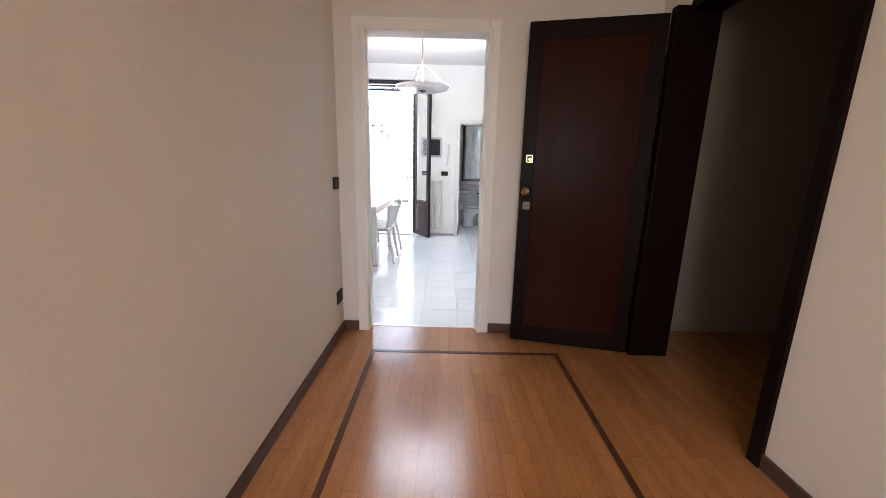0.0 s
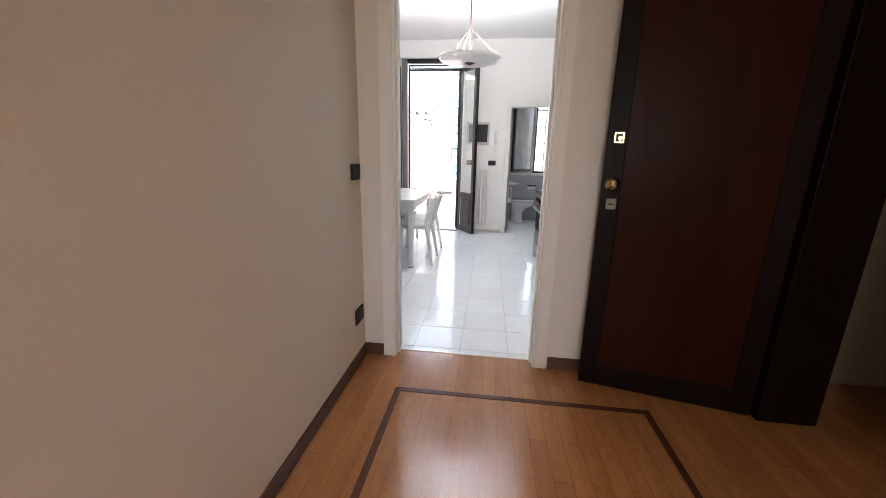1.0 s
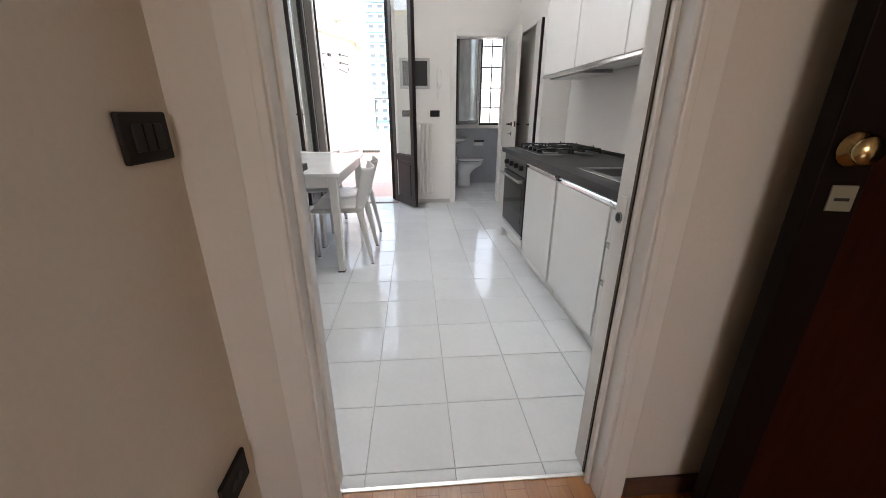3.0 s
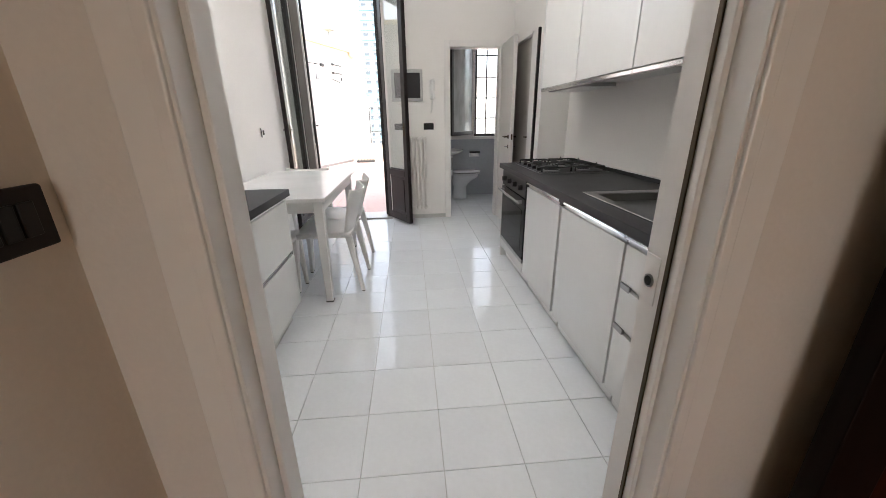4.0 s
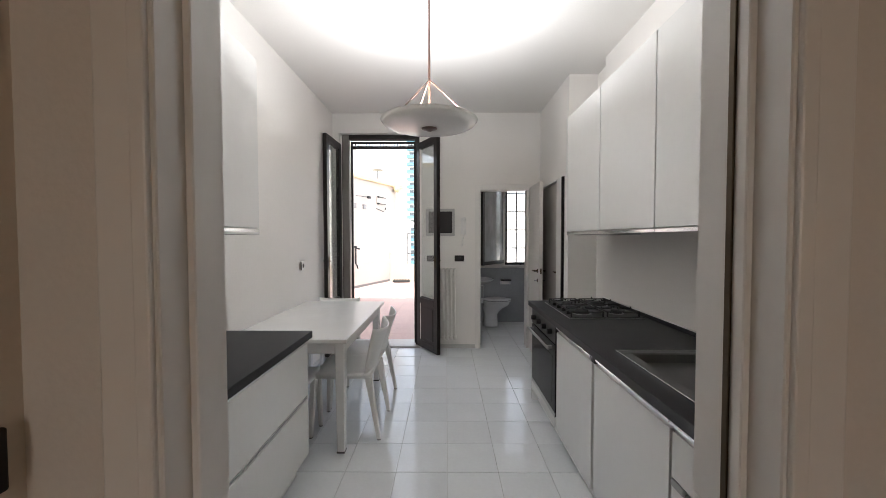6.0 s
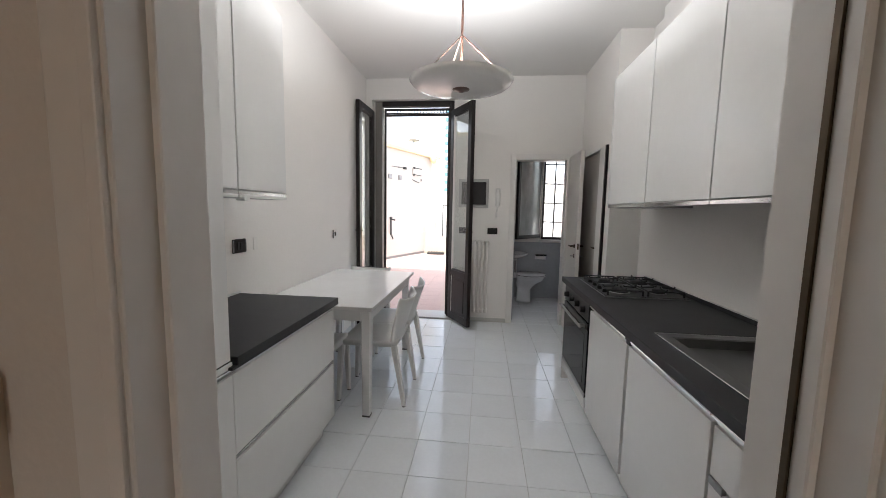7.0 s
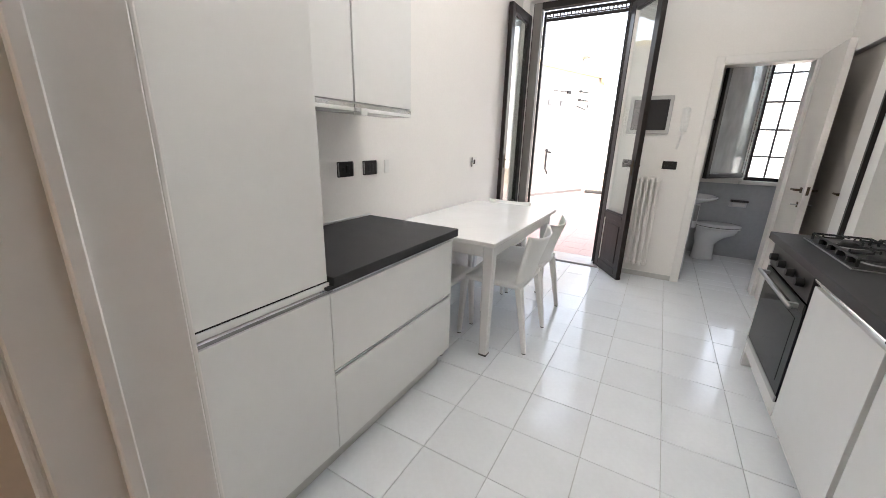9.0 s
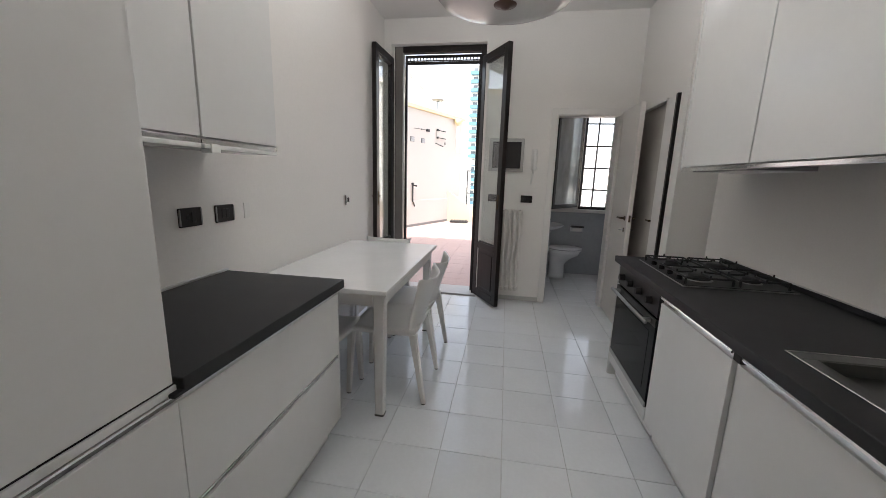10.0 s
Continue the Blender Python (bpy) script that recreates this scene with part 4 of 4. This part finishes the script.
part("housing", box(-0.02, 0.024, -0.02, 0.02, 0.0, 0.03, 0.003), PLASTIC, pk)


# ---- table ----
TX0, TX1, TY0, TY1 = -1.54, -0.765, 4.86, 6.215
tb = thing("dining_table", 0, 0, 0, 0, "white lacquered rectangular dining table against the wall", "table")
part("tabletop", box(TX0, TX1, TY0, TY1, 0.722, 0.75, 0.006, 3), TABLEW, tb)
for x0, x1, y0, y1 in ((TX0 + 0.09, TX1 - 0.09, TY0 + 0.05, TY0 + 0.072), (TX0 + 0.09, TX1 - 0.09, TY1 - 0.072, TY1 - 0.05),
                       (TX0 + 0.035, TX0 + 0.057, TY0 + 0.09, TY1 - 0.09), (TX1 - 0.057, TX1 - 0.035, TY0 + 0.09, TY1 - 0.09)):
    part("apron", box(x0, x1, y0, y1, 0.645, 0.7215, 0.002), TABLEW, tb)
for x in (TX0 + 0.062, TX1 - 0.062):
    for y in (TY0 + 0.085, TY1 - 0.085):
        def ring(h, z):
            return [(x + a * h, y + b * h, z) for a, b in ((-1, -0.8), (-0.8, -1), (0.8, -1), (1, -0.8), (1, 0.8), (0.8, 1), (-0.8, 1), (-1, 0.8))]
        lg = part("leg", hull([ring(0.024, 0.012), ring(0.031, 0.6), ring(0.032, 0.7215)]), TABLEW, tb)
        part("foot", box(x - 0.026, x + 0.026, y - 0.026, y + 0.026, 0, 0.012, 0.003), RUBBER, lg, "grey rubber foot")


# ---- chairs ----
def chair():
    """Faces local -y; origin on the floor under the middle of the seat."""
    c = thing("dining_chair", 0, 0, 0, 0, "white moulded plastic dining chair with a solid curved back", "chair", "chairs round the table")
    rows, cols = 13, 13
    top, low = [], []
    bm = bmesh.new()
    for j in range(rows):
        v = j / (rows - 1)
        y = -0.215 + 0.41 * v
        a, b = [], []
        for i in range(cols):
            u = 2 * i / (cols - 1) - 1
            w = 0.205 + 0.012 * math.sin(math.pi * v) - 0.02 * max(0, 0.12 - v) / 0.12
            z = 0.452 - 0.016 * (1 - u * u) * math.sin(math.pi * min(1, 0.15 + v)) - 0.02 * max(0, 0.18 - v) ** 1.3 / 0.1 * 0.6
            a.append(bm.verts.new((u * w, y, z)))
            b.append(bm.verts.new((u * w * 0.985, y * 0.985, z - 0.016 - 0.018 * (abs(u) > 0.9 or j in (0, rows - 1)))))
        top.append(a)
        low.append(b)
    for j in range(rows - 1):
        for i in range(cols - 1):
            bm.faces.new((top[j][i], top[j][i + 1], top[j + 1][i + 1], top[j + 1][i]))
            bm.faces.new((low[j][i], low[j + 1][i], low[j + 1][i + 1], low[j][i + 1]))
    edge_t = top[0] + [r[-1] for r in top[1:]] + top[-1][::-1][1:] + [r[0] for r in top[::-1][1:-1]]
    edge_l = low[0] + [r[-1] for r in low[1:]] + low[-1][::-1][1:] + [r[0] for r in low[::-1][1:-1]]
    for k in range(len(edge_t)):
        n = (k + 1) % len(edge_t)
        bm.faces.new((edge_t[k], edge_l[k], edge_l[n], edge_t[n]))
    part("seat", bm, PLASTIC, c, smooth=True)
    # back: a solid shell, hollowed towards the sitter, its top dipping in the middle
    bm = bmesh.new()
    front, rear = [], []
    rows, cols = 15, 15
    for j in range(rows):
        v = j / (rows - 1)
        a, b = [], []
        for i in range(cols):
            u = 2 * i / (cols - 1) - 1
            ztop = 0.736 + 0.024 * abs(u) ** 3
            z = 0.432 + (ztop - 0.432) * v
            w = 0.208 - 0.012 * math.sin(math.pi * v) + 0.004 * v
            y = 0.146 + 0.066 * v ** 1.2 + 0.066 * (1 - u * u) * (0.45 + 0.55 * v)
            t = 0.018 - 0.008 * v
            a.append(bm.verts.new((u * w, y, z)))
            b.append(bm.verts.new((u * w * 1.0, y + t, z)))
        front.append(a)
        rear.append(b)
    for j in range(rows - 1):
        for i in range(cols - 1):
            bm.faces.new((front[j][i], front[j + 1][i], front[j + 1][i + 1], front[j][i + 1]))
            bm.faces.new((rear[j][i], rear[j][i + 1], rear[j + 1][i + 1], rear[j + 1][i]))
        bm.faces.new((front[j][0], rear[j][0], rear[j + 1][0], front[j + 1][0]))
        bm.faces.new((front[j][-1], front[j + 1][-1], rear[j + 1][-1], rear[j][-1]))
    for i in range(cols - 1):
        bm.faces.new((front[-1][i], rear[-1][i], rear[-1][i + 1], front[-1][i + 1]))
        bm.faces.new((front[0][i], front[0][i + 1], rear[0][i + 1], rear[0][i]))
    part("backrest", bm, PLASTIC, c, smooth=True)
    for sx in (-1, 1):
        for front_leg in (True, False):
            x0, y0 = (sx * 0.178, -0.20) if front_leg else (sx * 0.185, 0.175)
            x1, y1 = (sx * 0.19, -0.222) if front_leg else (sx * 0.208, 0.25)

            def sec(x, y, h, z):
                return [(x + a * h, y + b * h, z) for a, b in ((-1, -0.6), (-0.6, -1), (0.6, -1), (1, -0.6), (1, 0.6), (0.6, 1), (-0.6, 1), (-1, 0.6))]
            lg = part("leg", hull([sec(x1, y1, 0.014, 0.008), sec((x0 + x1) / 2, (y0 + y1) / 2, 0.018, 0.22), sec(x0, y0, 0.024, 0.425)]), PLASTIC, c)
            part("foot", bar((x1, y1, 0), (x1, y1, 0.009), 0.013, n=10), RUBBER, lg)
    return c


ch = chair()
ch.matrix_basis = pose(-0.863, 5.295, 0, 0, 0, -90)
copy_thing(ch, pose(-0.866, 5.72, 0, 0, 0, -90))
ne = copy_thing(ch, pose(-1.26, 5.045, 0, 0, 0, 180))
ne["label"] = "white moulded plastic chair tucked between table and drawer cabinet"
fe = copy_thing(ch, pose(-1.255, 6.19, 0, 0, 0, 0))
fe["label"] = "white moulded plastic chair at the table end by the terrace door"


# ---- pendant lamp ----
pl = thing("pendant_lamp", -0.257, 4.93, 2.05, 0, "round white opal glass ceiling lamp with bronze finial", "lamp")
part("shade", lathe([(0.02, 0.0), (0.14, 0.003), (0.23, 0.010), (0.28, 0.024), (0.30, 0.046), (0.293, 0.046), (0.273, 0.030), (0.225, 0.018), (0.14, 0.011), (0.02, 0.008)], 48), OPAL, pl, "white opal glass dish", True)
part("finial", lathe([(0.001, -0.018), (0.014, -0.016), (0.022, -0.009), (0.047, -0.003), (0.052, 0.004), (0.02, 0.008)], 24), SKIRT, pl, "dark bronze finial", True)
part("stem", bar((0, 0, 0.0), (0, 0, 0.82), 0.007), SKIRT, pl)
part("canopy", lathe([(0.055, 0.815), (0.06, 0.845), (0.055, 0.85)], 24), SKIRT, pl)
for k in range(3):
    a = 2 * math.pi * k / 3
    part("arm", bar((0, 0, 0.3), (0.28 * math.cos(a), 0.28 * math.sin(a), 0.04), 0.004, n=8), SKIRT, pl)


# ---- bathroom ----
def tiled(name, b):
    structure(name, box(*b), WTILE, "grey glazed bathroom wall tiling", "wall tiling")


tiled("trim", (0.28, 0.292, 7.295, 8.588, 0, WZ0 - 0.05))
tiled("trim", (0.292, 1.70, 8.588, 8.60, 0, WZ0 - 0.065))
tiled("trim", (1.688, 1.70, 7.295, 8.588, 0, WZ0 - 0.05))
tagged(obj("window_sill", box(WX0 - 0.04, 1.69, 8.54, 8.80, WZ0 - 0.06, WZ0 - 0.02, 0.006), TRIM), "pale stone window sill", "sill", kind="structure")


def wc():
    t = thing("toilet", 0.30, 8.33, 0, 0, "white ceramic toilet with closed seat", "toilet")
    # pedestal and bowl, in rings along the height
    def oval(cx, a, b, z, n=28):
        return [(cx + a * math.cos(2 * math.pi * k / n), b * math.sin(2 * math.pi * k / n), z) for k in range(n)]
    part("bowl", hull([oval(0.24, 0.12, 0.095, 0.0), oval(0.24, 0.108, 0.085, 0.05), oval(0.24, 0.102, 0.08, 0.19), oval(0.25, 0.125, 0.095, 0.235), oval(0.275, 0.16, 0.125, 0.285), oval(0.322, 0.195, 0.155, 0.33), oval(0.325, 0.205, 0.165, 0.36), oval(0.325, 0.205, 0.165, 0.386)]), CERAMIC, t, "", True)
    part("seat", hull([oval(0.33, 0.222, 0.18, 0.390), oval(0.33, 0.228, 0.185, 0.396), oval(0.33, 0.226, 0.183, 0.404)]), CERAMIC, t, "", True)
    part("lid", hull([oval(0.33, 0.224, 0.182, 0.412), oval(0.33, 0.23, 0.187, 0.42), oval(0.33, 0.222, 0.18, 0.434), oval(0.33, 0.15, 0.12, 0.44)]), CERAMIC, t, "", True)
    # shade between seat and lid, put in as a dark ring
    part("seam", hull([oval(0.33, 0.21, 0.168, 0.4035), oval(0.33, 0.21, 0.168, 0.4125)]), RUBBER, t, "dark ring standing for the shade under the lid")
    for y in (-0.07, 0.07):
        part("hinge", bar((0.115, y - 0.02, 0.41), (0.115, y + 0.02, 0.41), 0.01), STEEL, t)
    part("tank", box(0.0, 0.11, -0.17, 0.17, 0.38, 0.70, 0.02, 3), CERAMIC, t)


wc()
bs = thing("washbasin", 0.293, 7.96, 0.0, 0, "white ceramic washbasin on the bathroom wall", "washbasin")


def half_oval(a, b, z, n=28):
    """A ring flat against the wall and rounded towards the room."""
    return [(max(0.0, a * math.cos(2 * math.pi * k / n)), b * math.sin(2 * math.pi * k / n), z) for k in range(n)]


part("basin", hull([half_oval(0.06, 0.09, 0.69), half_oval(0.12, 0.17, 0.71), half_oval(0.232, 0.29, 0.757), half_oval(0.245, 0.305, 0.78), half_oval(0.222, 0.28, 0.781), half_oval(0.15, 0.22, 0.74)]), CERAMIC, bs, "", True)
part("trap", bar((0.07, 0, 0.5), (0.07, 0, 0.67), 0.02), STEEL, bs, "chrome trap")
part("tap", bar((0.04, 0, 0.76), (0.04, 0, 0.87), 0.015), STEEL, bs)
ph = thing("paper_holder", 0.805, 8.588, 0.66, 0, "paper holder with a dark steel hood on the tiles", "paper holder")
part("backplate", box(-0.085, 0.085, -0.012, 0, -0.045, 0.045, 0.006), CERAMIC, ph)
part("hood", box(-0.085, 0.085, -0.09, -0.012, 0.02, 0.045, 0.008), DARKSTEEL, ph)
part("roll", bar((-0.055, -0.052, -0.008), (0.055, -0.052, -0.008), 0.027, n=24), PAPER, ph, "white paper roll")

bw = tagged(new("window_1"), "dark framed bathroom window with open casement", "window", kind="structure")
for b in ((WX0, WX0 + 0.045, 8.66, 8.72, WZ0 - 0.02, WZ1), (WX1 - 0.045, WX1, 8.66, 8.72, WZ0 - 0.02, WZ1), (WX0 + 0.045, WX1 - 0.045, 8.66, 8.72, WZ0 - 0.02, WZ0 + 0.02), (WX0 + 0.045, WX1 - 0.045, 8.66, 8.72, WZ1 - 0.045, WZ1)):
    part("frame", box(*b, 0.003), WALNUT, bw)
cs = thing("window_casement", WX0 + 0.0, 8.65, WZ0 + 0.01, -125.5, "dark framed glazed casement standing open inward", "window")
cw, chh = 0.74, 1.33
for b in ((0, 0.05, 0, chh), (cw - 0.055, cw, 0, chh), (0.05, cw - 0.055, 0, 0.055), (0.05, cw - 0.055, chh - 0.05, chh)):
    part("stile" if b[1] - b[0] < 0.1 else "rail", box(b[0], b[1], -0.02, 0.02, b[2], b[3], 0.004), WALNUT, cs)
pg = part("pane", box(0.045, cw - 0.05, -0.003, 0.003, 0.05, chh - 0.045), HAZED, cs, "clear glass pane")
pg.visible_shadow = False
part("handle", bar((cw - 0.028, -0.022, 0.62), (cw - 0.028, -0.06, 0.62), 0.007), BRASS, cs)
gr = thing("window_grille", 0, 8.80, 0, 0, "thin dark iron window grille", "grille")
for i in range(4):
    x = WX0 + 0.02 + 0.2 * i
    part("bar", bar((x, 0, WZ0 - 0.06), (x, 0, WZ1), 0.011, n=8), IRON, gr)
for i in range(6):
    z = 0.90 + 0.302 * i
    part("crossbar", bar((WX0 - 0.02, 0, z), (WX1 + 0.02, 0, z), 0.010, n=8), IRON, gr)


# ---- terrace and distance ----
tagged(obj("ground", box(-9.0, 12.0, OUT, 16.2, -0.3, -0.075), TERRA), "pinkish terracotta bed of the terrace", "terrace", kind="structure")
structure("facade_above", box(-7.0, 7.0, 5.0, OUT, 3.06, 6.3), RENDERW, "rendered upper storey over the kitchen", "facade")
structure("facade_left", box(-7.0, KL - 0.15, OUT - 0.2, OUT, -0.1, 3.06), RENDERW, "white rendered house front on the terrace", "facade")
walls("wall_terrace_back", [(-9.0, -8.8, OUT, 16.2, -0.08, 3.0)], RENDERW, "white terrace boundary wall")


def rotated(name, ax, ay, bx, by, thick, z0, z1, material, label, category, bevel=0.01):
    """A straight wall between two plan points."""
    d = Vector((bx - ax, by - ay))
    ob = structure(name, box(0, d.length, 0, thick, z0, z1, bevel), material, label, category)
    ob.matrix_world = pose(ax, ay, 0, 0, 0, math.degrees(math.atan2(d.y, d.x)))
    return ob


AX, AY, BX, BY = -5.05, 7.48, -1.75, 15.64
tw = rotated("wall_terrace", AX, AY, BX, BY, 0.3, -0.08, 3.10, RENDERW, "white rendered wall closing the terrace", "wall")
rotated("trim", AX - 0.1, AY - 0.08, BX + 0.12, BY + 0.02, 0.5, 3.10, 3.20, YELLOW, "ochre painted eave on the terrace wall", "eave")
rotated("trim", AX, AY - 0.03, BX, BY - 0.03, 0.03, -0.075, 0.0, ZINC, "dark zinc flashing along the wall foot", "flashing", 0.002)
ang = math.degrees(math.atan2(BY - AY, BX - AX))


def along(s):
    u = Vector((BX - AX, BY - AY)).normalized()
    return AX + u.x * s, AY + u.y * s


for s in (6.06, 6.56):
    x, y = along(s)
    v = thing("wall_vent", x, y, 2.30, ang, "small grey louvred vent in the white wall", "vent", "vents in the terrace wall")
    part("frame", box(-0.085, 0.085, -0.02, 0, -0.065, 0.065, 0.004), ZINC, v)
    for k in range(4):
        part("slat", box(-0.07, 0.07, -0.028, -0.02, -0.05 + 0.027 * k, -0.036 + 0.027 * k, 0.002, 1), WINPALE, v)
x, y = along(7.46)
v = thing("wall_hatch", x, y, 2.56, ang, "white hatch with dark hinges high in the wall", "hatch")
part("leaf", box(-0.24, 0.24, -0.03, 0, -0.105, 0.105, 0.004), RENDERW, v)
for z in (-0.105, 0.105):
    hg = part("hinge_bar", box(-0.24, 0.25, -0.045, -0.03, z - 0.012, z + 0.012, 0.003), IRON, v, "black iron strap hinge")
    part("boss", bar((-0.20, -0.02, z), (-0.20, -0.07, z), 0.03), IRON, hg)
part("stay", bar((-0.30, -0.04, -0.27), (0.09, -0.06, -0.34), 0.012), IRON, v, "black iron stay rod")
part("catch", bar((0.24, -0.03, -0.2), (0.24, -0.03, -0.28), 0.014), IRON, v)
x, y = along(6.49)
v = thing("wall_cable", x, y, 2.60, ang, "thin dark cable clipped along the white wall", "cable")
part("cable", bar((-0.35, -0.02, -0.01), (0.32, -0.02, 0.01), 0.006), IRON, v)
part("clip", box(0.22, 0.35, -0.05, 0, -0.035, 0.035, 0.006), IRON, v)
part("clip", box(-0.03, 0.0, -0.03, 0, -0.012, 0.012, 0.003), IRON, v)
x, y = along(6.08)
tp = thing("garden_tap", x, y, 0.62, ang, "dark hose and tap hanging on the white wall", "tap")
part("pipe", bar((0, -0.03, 0.0), (0, -0.03, 0.48), 0.022), IRON, tp)
part("spout", bar((0, -0.03, 0.46), (0.10, -0.1, 0.44), 0.022), IRON, tp)
part("valve", bar((-0.03, -0.03, 0.5), (0.03, -0.03, 0.5), 0.03), IRON, tp)
part("hose", bar((0.01, -0.05, 0.0), (0.06, -0.06, -0.12), 0.018), IRON, tp)
x, y = along(8.3)
dp = thing("downpipe", x, y, 0.0, ang, "ochre painted rainwater hopper and downpipe at the wall end", "downpipe")
part("hopper", lathe([(0.05, 2.92), (0.11, 3.0), (0.13, 3.08), (0.12, 3.09)], 16, 0.0, -0.12), YELLOW, dp, "ochre hopper")
part("pipe", bar((0, -0.12, 2.10), (0, -0.12, 2.94), 0.035), RENDERW, dp)
x, y = along(7.6)
rv = thing("roof_vent", x, y, 3.20, ang, "dark flat vent cowl on the roof edge", "roof vent")
part("stem", bar((0, 0.2, 0), (0, 0.2, 0.36), 0.02), ZINC, rv)
part("cowl", lathe([(0.02, 0.33), (0.17, 0.35), (0.20, 0.38), (0.05, 0.42)], 16, 0.0, 0.2), ZINC, rv, "dark zinc cowl")
# low parapet with a sloping end
bm = hull([[(x, 14.88, -0.08), (x, 15.2, -0.08), (x, 15.2, z), (x, 14.88, z)] for x, z in ((-2.08, 0.90), (-2.03, 0.88), (-1.39, 0.45), (3.6, 0.45))])
structure("parapet", bm, CREAMR, "low cream parapet with a sloping end", "parapet")
rotated("trim", AX, AY - 0.05, BX, BY - 0.05, 0.05, -0.0, 0.66, RENDERW, "slightly proud plaster base of the terrace wall", "plaster base", 0.006)
gp = thing("drain_grate", -1.62, 14.6, -0.06, 4, "dark iron grate lying by the parapet", "grate")
part("frame", box(-0.28, 0.28, -0.16, 0.16, 0.0, 0.05, 0.006), IRON, gp)
for k in range(6):
    part("bar", box(-0.25 + 0.09 * k, -0.21 + 0.09 * k, -0.14, 0.14, 0.05, 0.07, 0.004, 1), IRON, gp)
sc = thing("metal_screen", -1.46, 14.96, 0.45, 0, "dark metal railing frame standing on the parapet", "railing")
for x in (0.0, 0.9, 1.8, 2.7):
    part("post", box(x, x + 0.03, 0, 0.03, 0, 1.1, 0.003, 1), IRON, sc)
part("top_rail", box(0.03, 2.7, 0.002, 0.028, 1.07, 1.1, 0.003, 1), IRON, sc)
part("bottom_rail", box(0.03, 2.7, 0.002, 0.028, 0.38, 0.405, 0.003, 1), IRON, sc)
structure("backdrop_ground", box(-900, 900, 16.3, 1800, -12.3, -12), FACADE, "pale town ground far below the terrace", "ground")


def block(name, x0, x1, y0, y1, z1, cols, floors, glass, label, balconies):
    """A far building with storeys, windows and a flat roof; its front faces -y."""
    b = thing(name, x0, y0, -12, 0, label, "building")
    w, h = x1 - x0, z1 + 12
    part("wall", box(0, w, 0, y1 - y0, 0, h), FACADE, b)
    part("roof", box(-0.4, w + 0.4, -0.4, y1 - y0 + 0.4, h, h + 0.5), FACADE, b)
    fh, cw = h / floors, w / cols
    for j in range(floors):
        for i in range(cols):
            wn_ = part("window", box(i * cw + cw * 0.25, i * cw + cw * 0.75, -0.05, 0.05, j * fh + fh * 0.3, j * fh + fh * 0.82), WINDARK if balconies else glass, b)
            part("sill", box(i * cw + cw * 0.22, i * cw + cw * 0.78, -0.15, 0.0, j * fh + fh * 0.25, j * fh + fh * 0.3), FACADE, wn_)
        if balconies:
            part("balcony", box(-0.2, w + 0.2, -1.2, -0.06, j * fh + fh * 0.02, j * fh + fh * 0.42), glass, b, "blue-green glass balcony front")


block("apartment_tower", -15.6, 4.0, 150, 170, 42, 6, 18, TEAL, "far apartment tower with blue-green balconies", True)
block("apartment_building", -30, -16.5, 62, 76, 17, 6, 9, WINDARK, "far pale apartment building with dark windows", False)
block("low_building", -14, -4.9, 42, 52, 3.0, 6, 5, WINPALE, "low pale building across the courtyard", False)
block("apartment_building", 12, 34, 90, 110, 9, 8, 7, WINPALE, "far pale apartment building behind the bathroom window", False)
block("apartment_building", 15, 42, 46, 60, 12, 14, 9, WINPALE, "far pale apartment building with pale windows", False)

# ---- terrace tiles, then kitchen tiles ----
bm = bmesh.new()
for i in range(22):
    for j in range(29):
        x, y = -6.5 + 0.3 * i, OUT + 0.07 + 0.3 * j
        if y + 0.3 < 14.7:
            slab(bm, x + 0.002, min(x + 0.298, 0.148) if x < 0.148 else x + 0.298, y + 0.002, y + 0.298, -0.08, -0.0715 + 0.001 * ((i * 7 + j * 3) % 3) / 3)
ter = tagged(obj("terrace_tiles", bm, TERRA), "pinkish terracotta terrace tiles", "tiles", kind="stuff")


def tile_mesh(w, d):
    b = bmesh.new()
    hw, hd, c = w / 2 - 0.0013, d / 2 - 0.0013, min(0.0018, w / 6, d / 6)
    low = [b.verts.new((sx * hw, sy * hd, -0.007)) for sx, sy in ((-1, -1), (1, -1), (1, 1), (-1, 1))]
    mid = [b.verts.new((sx * hw, sy * hd, -0.001)) for sx, sy in ((-1, -1), (1, -1), (1, 1), (-1, 1))]
    top = [b.verts.new((sx * (hw - c), sy * (hd - c), 0.0)) for sx, sy in ((-1, -1), (1, -1), (1, 1), (-1, 1))]
    for a, bb in ((low, mid), (mid, top)):
        for k in range(4):
            b.faces.new((a[k], a[(k + 1) % 4], bb[(k + 1) % 4], bb[k]))
    b.faces.new(top)
    me = bpy.data.meshes.new("floor_tile")
    b.to_mesh(me)
    b.free()
    me.materials.append(TILE)
    return me


TILES = {}
rng = random.Random(4)
for rx0, rx1, ry0, ry1 in ((KL, 1.2, 3.193, FAR), (BX0, BX1, FAR, 7.29), (0.292, 1.688, 7.29, 8.588)):
    for i in range(-5, 9):
        for j in range(-3, 18):
            x0, x1 = max(rx0, -0.45 + 0.3 * i), min(rx1, -0.15 + 0.3 * i)
            y0, y1 = max(ry0, 3.84 + 0.3 * j), min(ry1, 4.14 + 0.3 * j)
            if x1 - x0 < 0.01 or y1 - y0 < 0.01:
                continue
            key = (round(x1 - x0, 3), round(y1 - y0, 3))
            if key not in TILES:
                TILES[key] = tile_mesh(*key)
            ob = new("floor_tile", TILES[key])
            ob.parent = floor
            ob.matrix_basis = pose((x0 + x1) / 2, (y0 + y1) / 2, rng.uniform(-0.0004, 0.0004), rng.uniform(-0.05, 0.05), rng.uniform(-0.05, 0.05), 0)
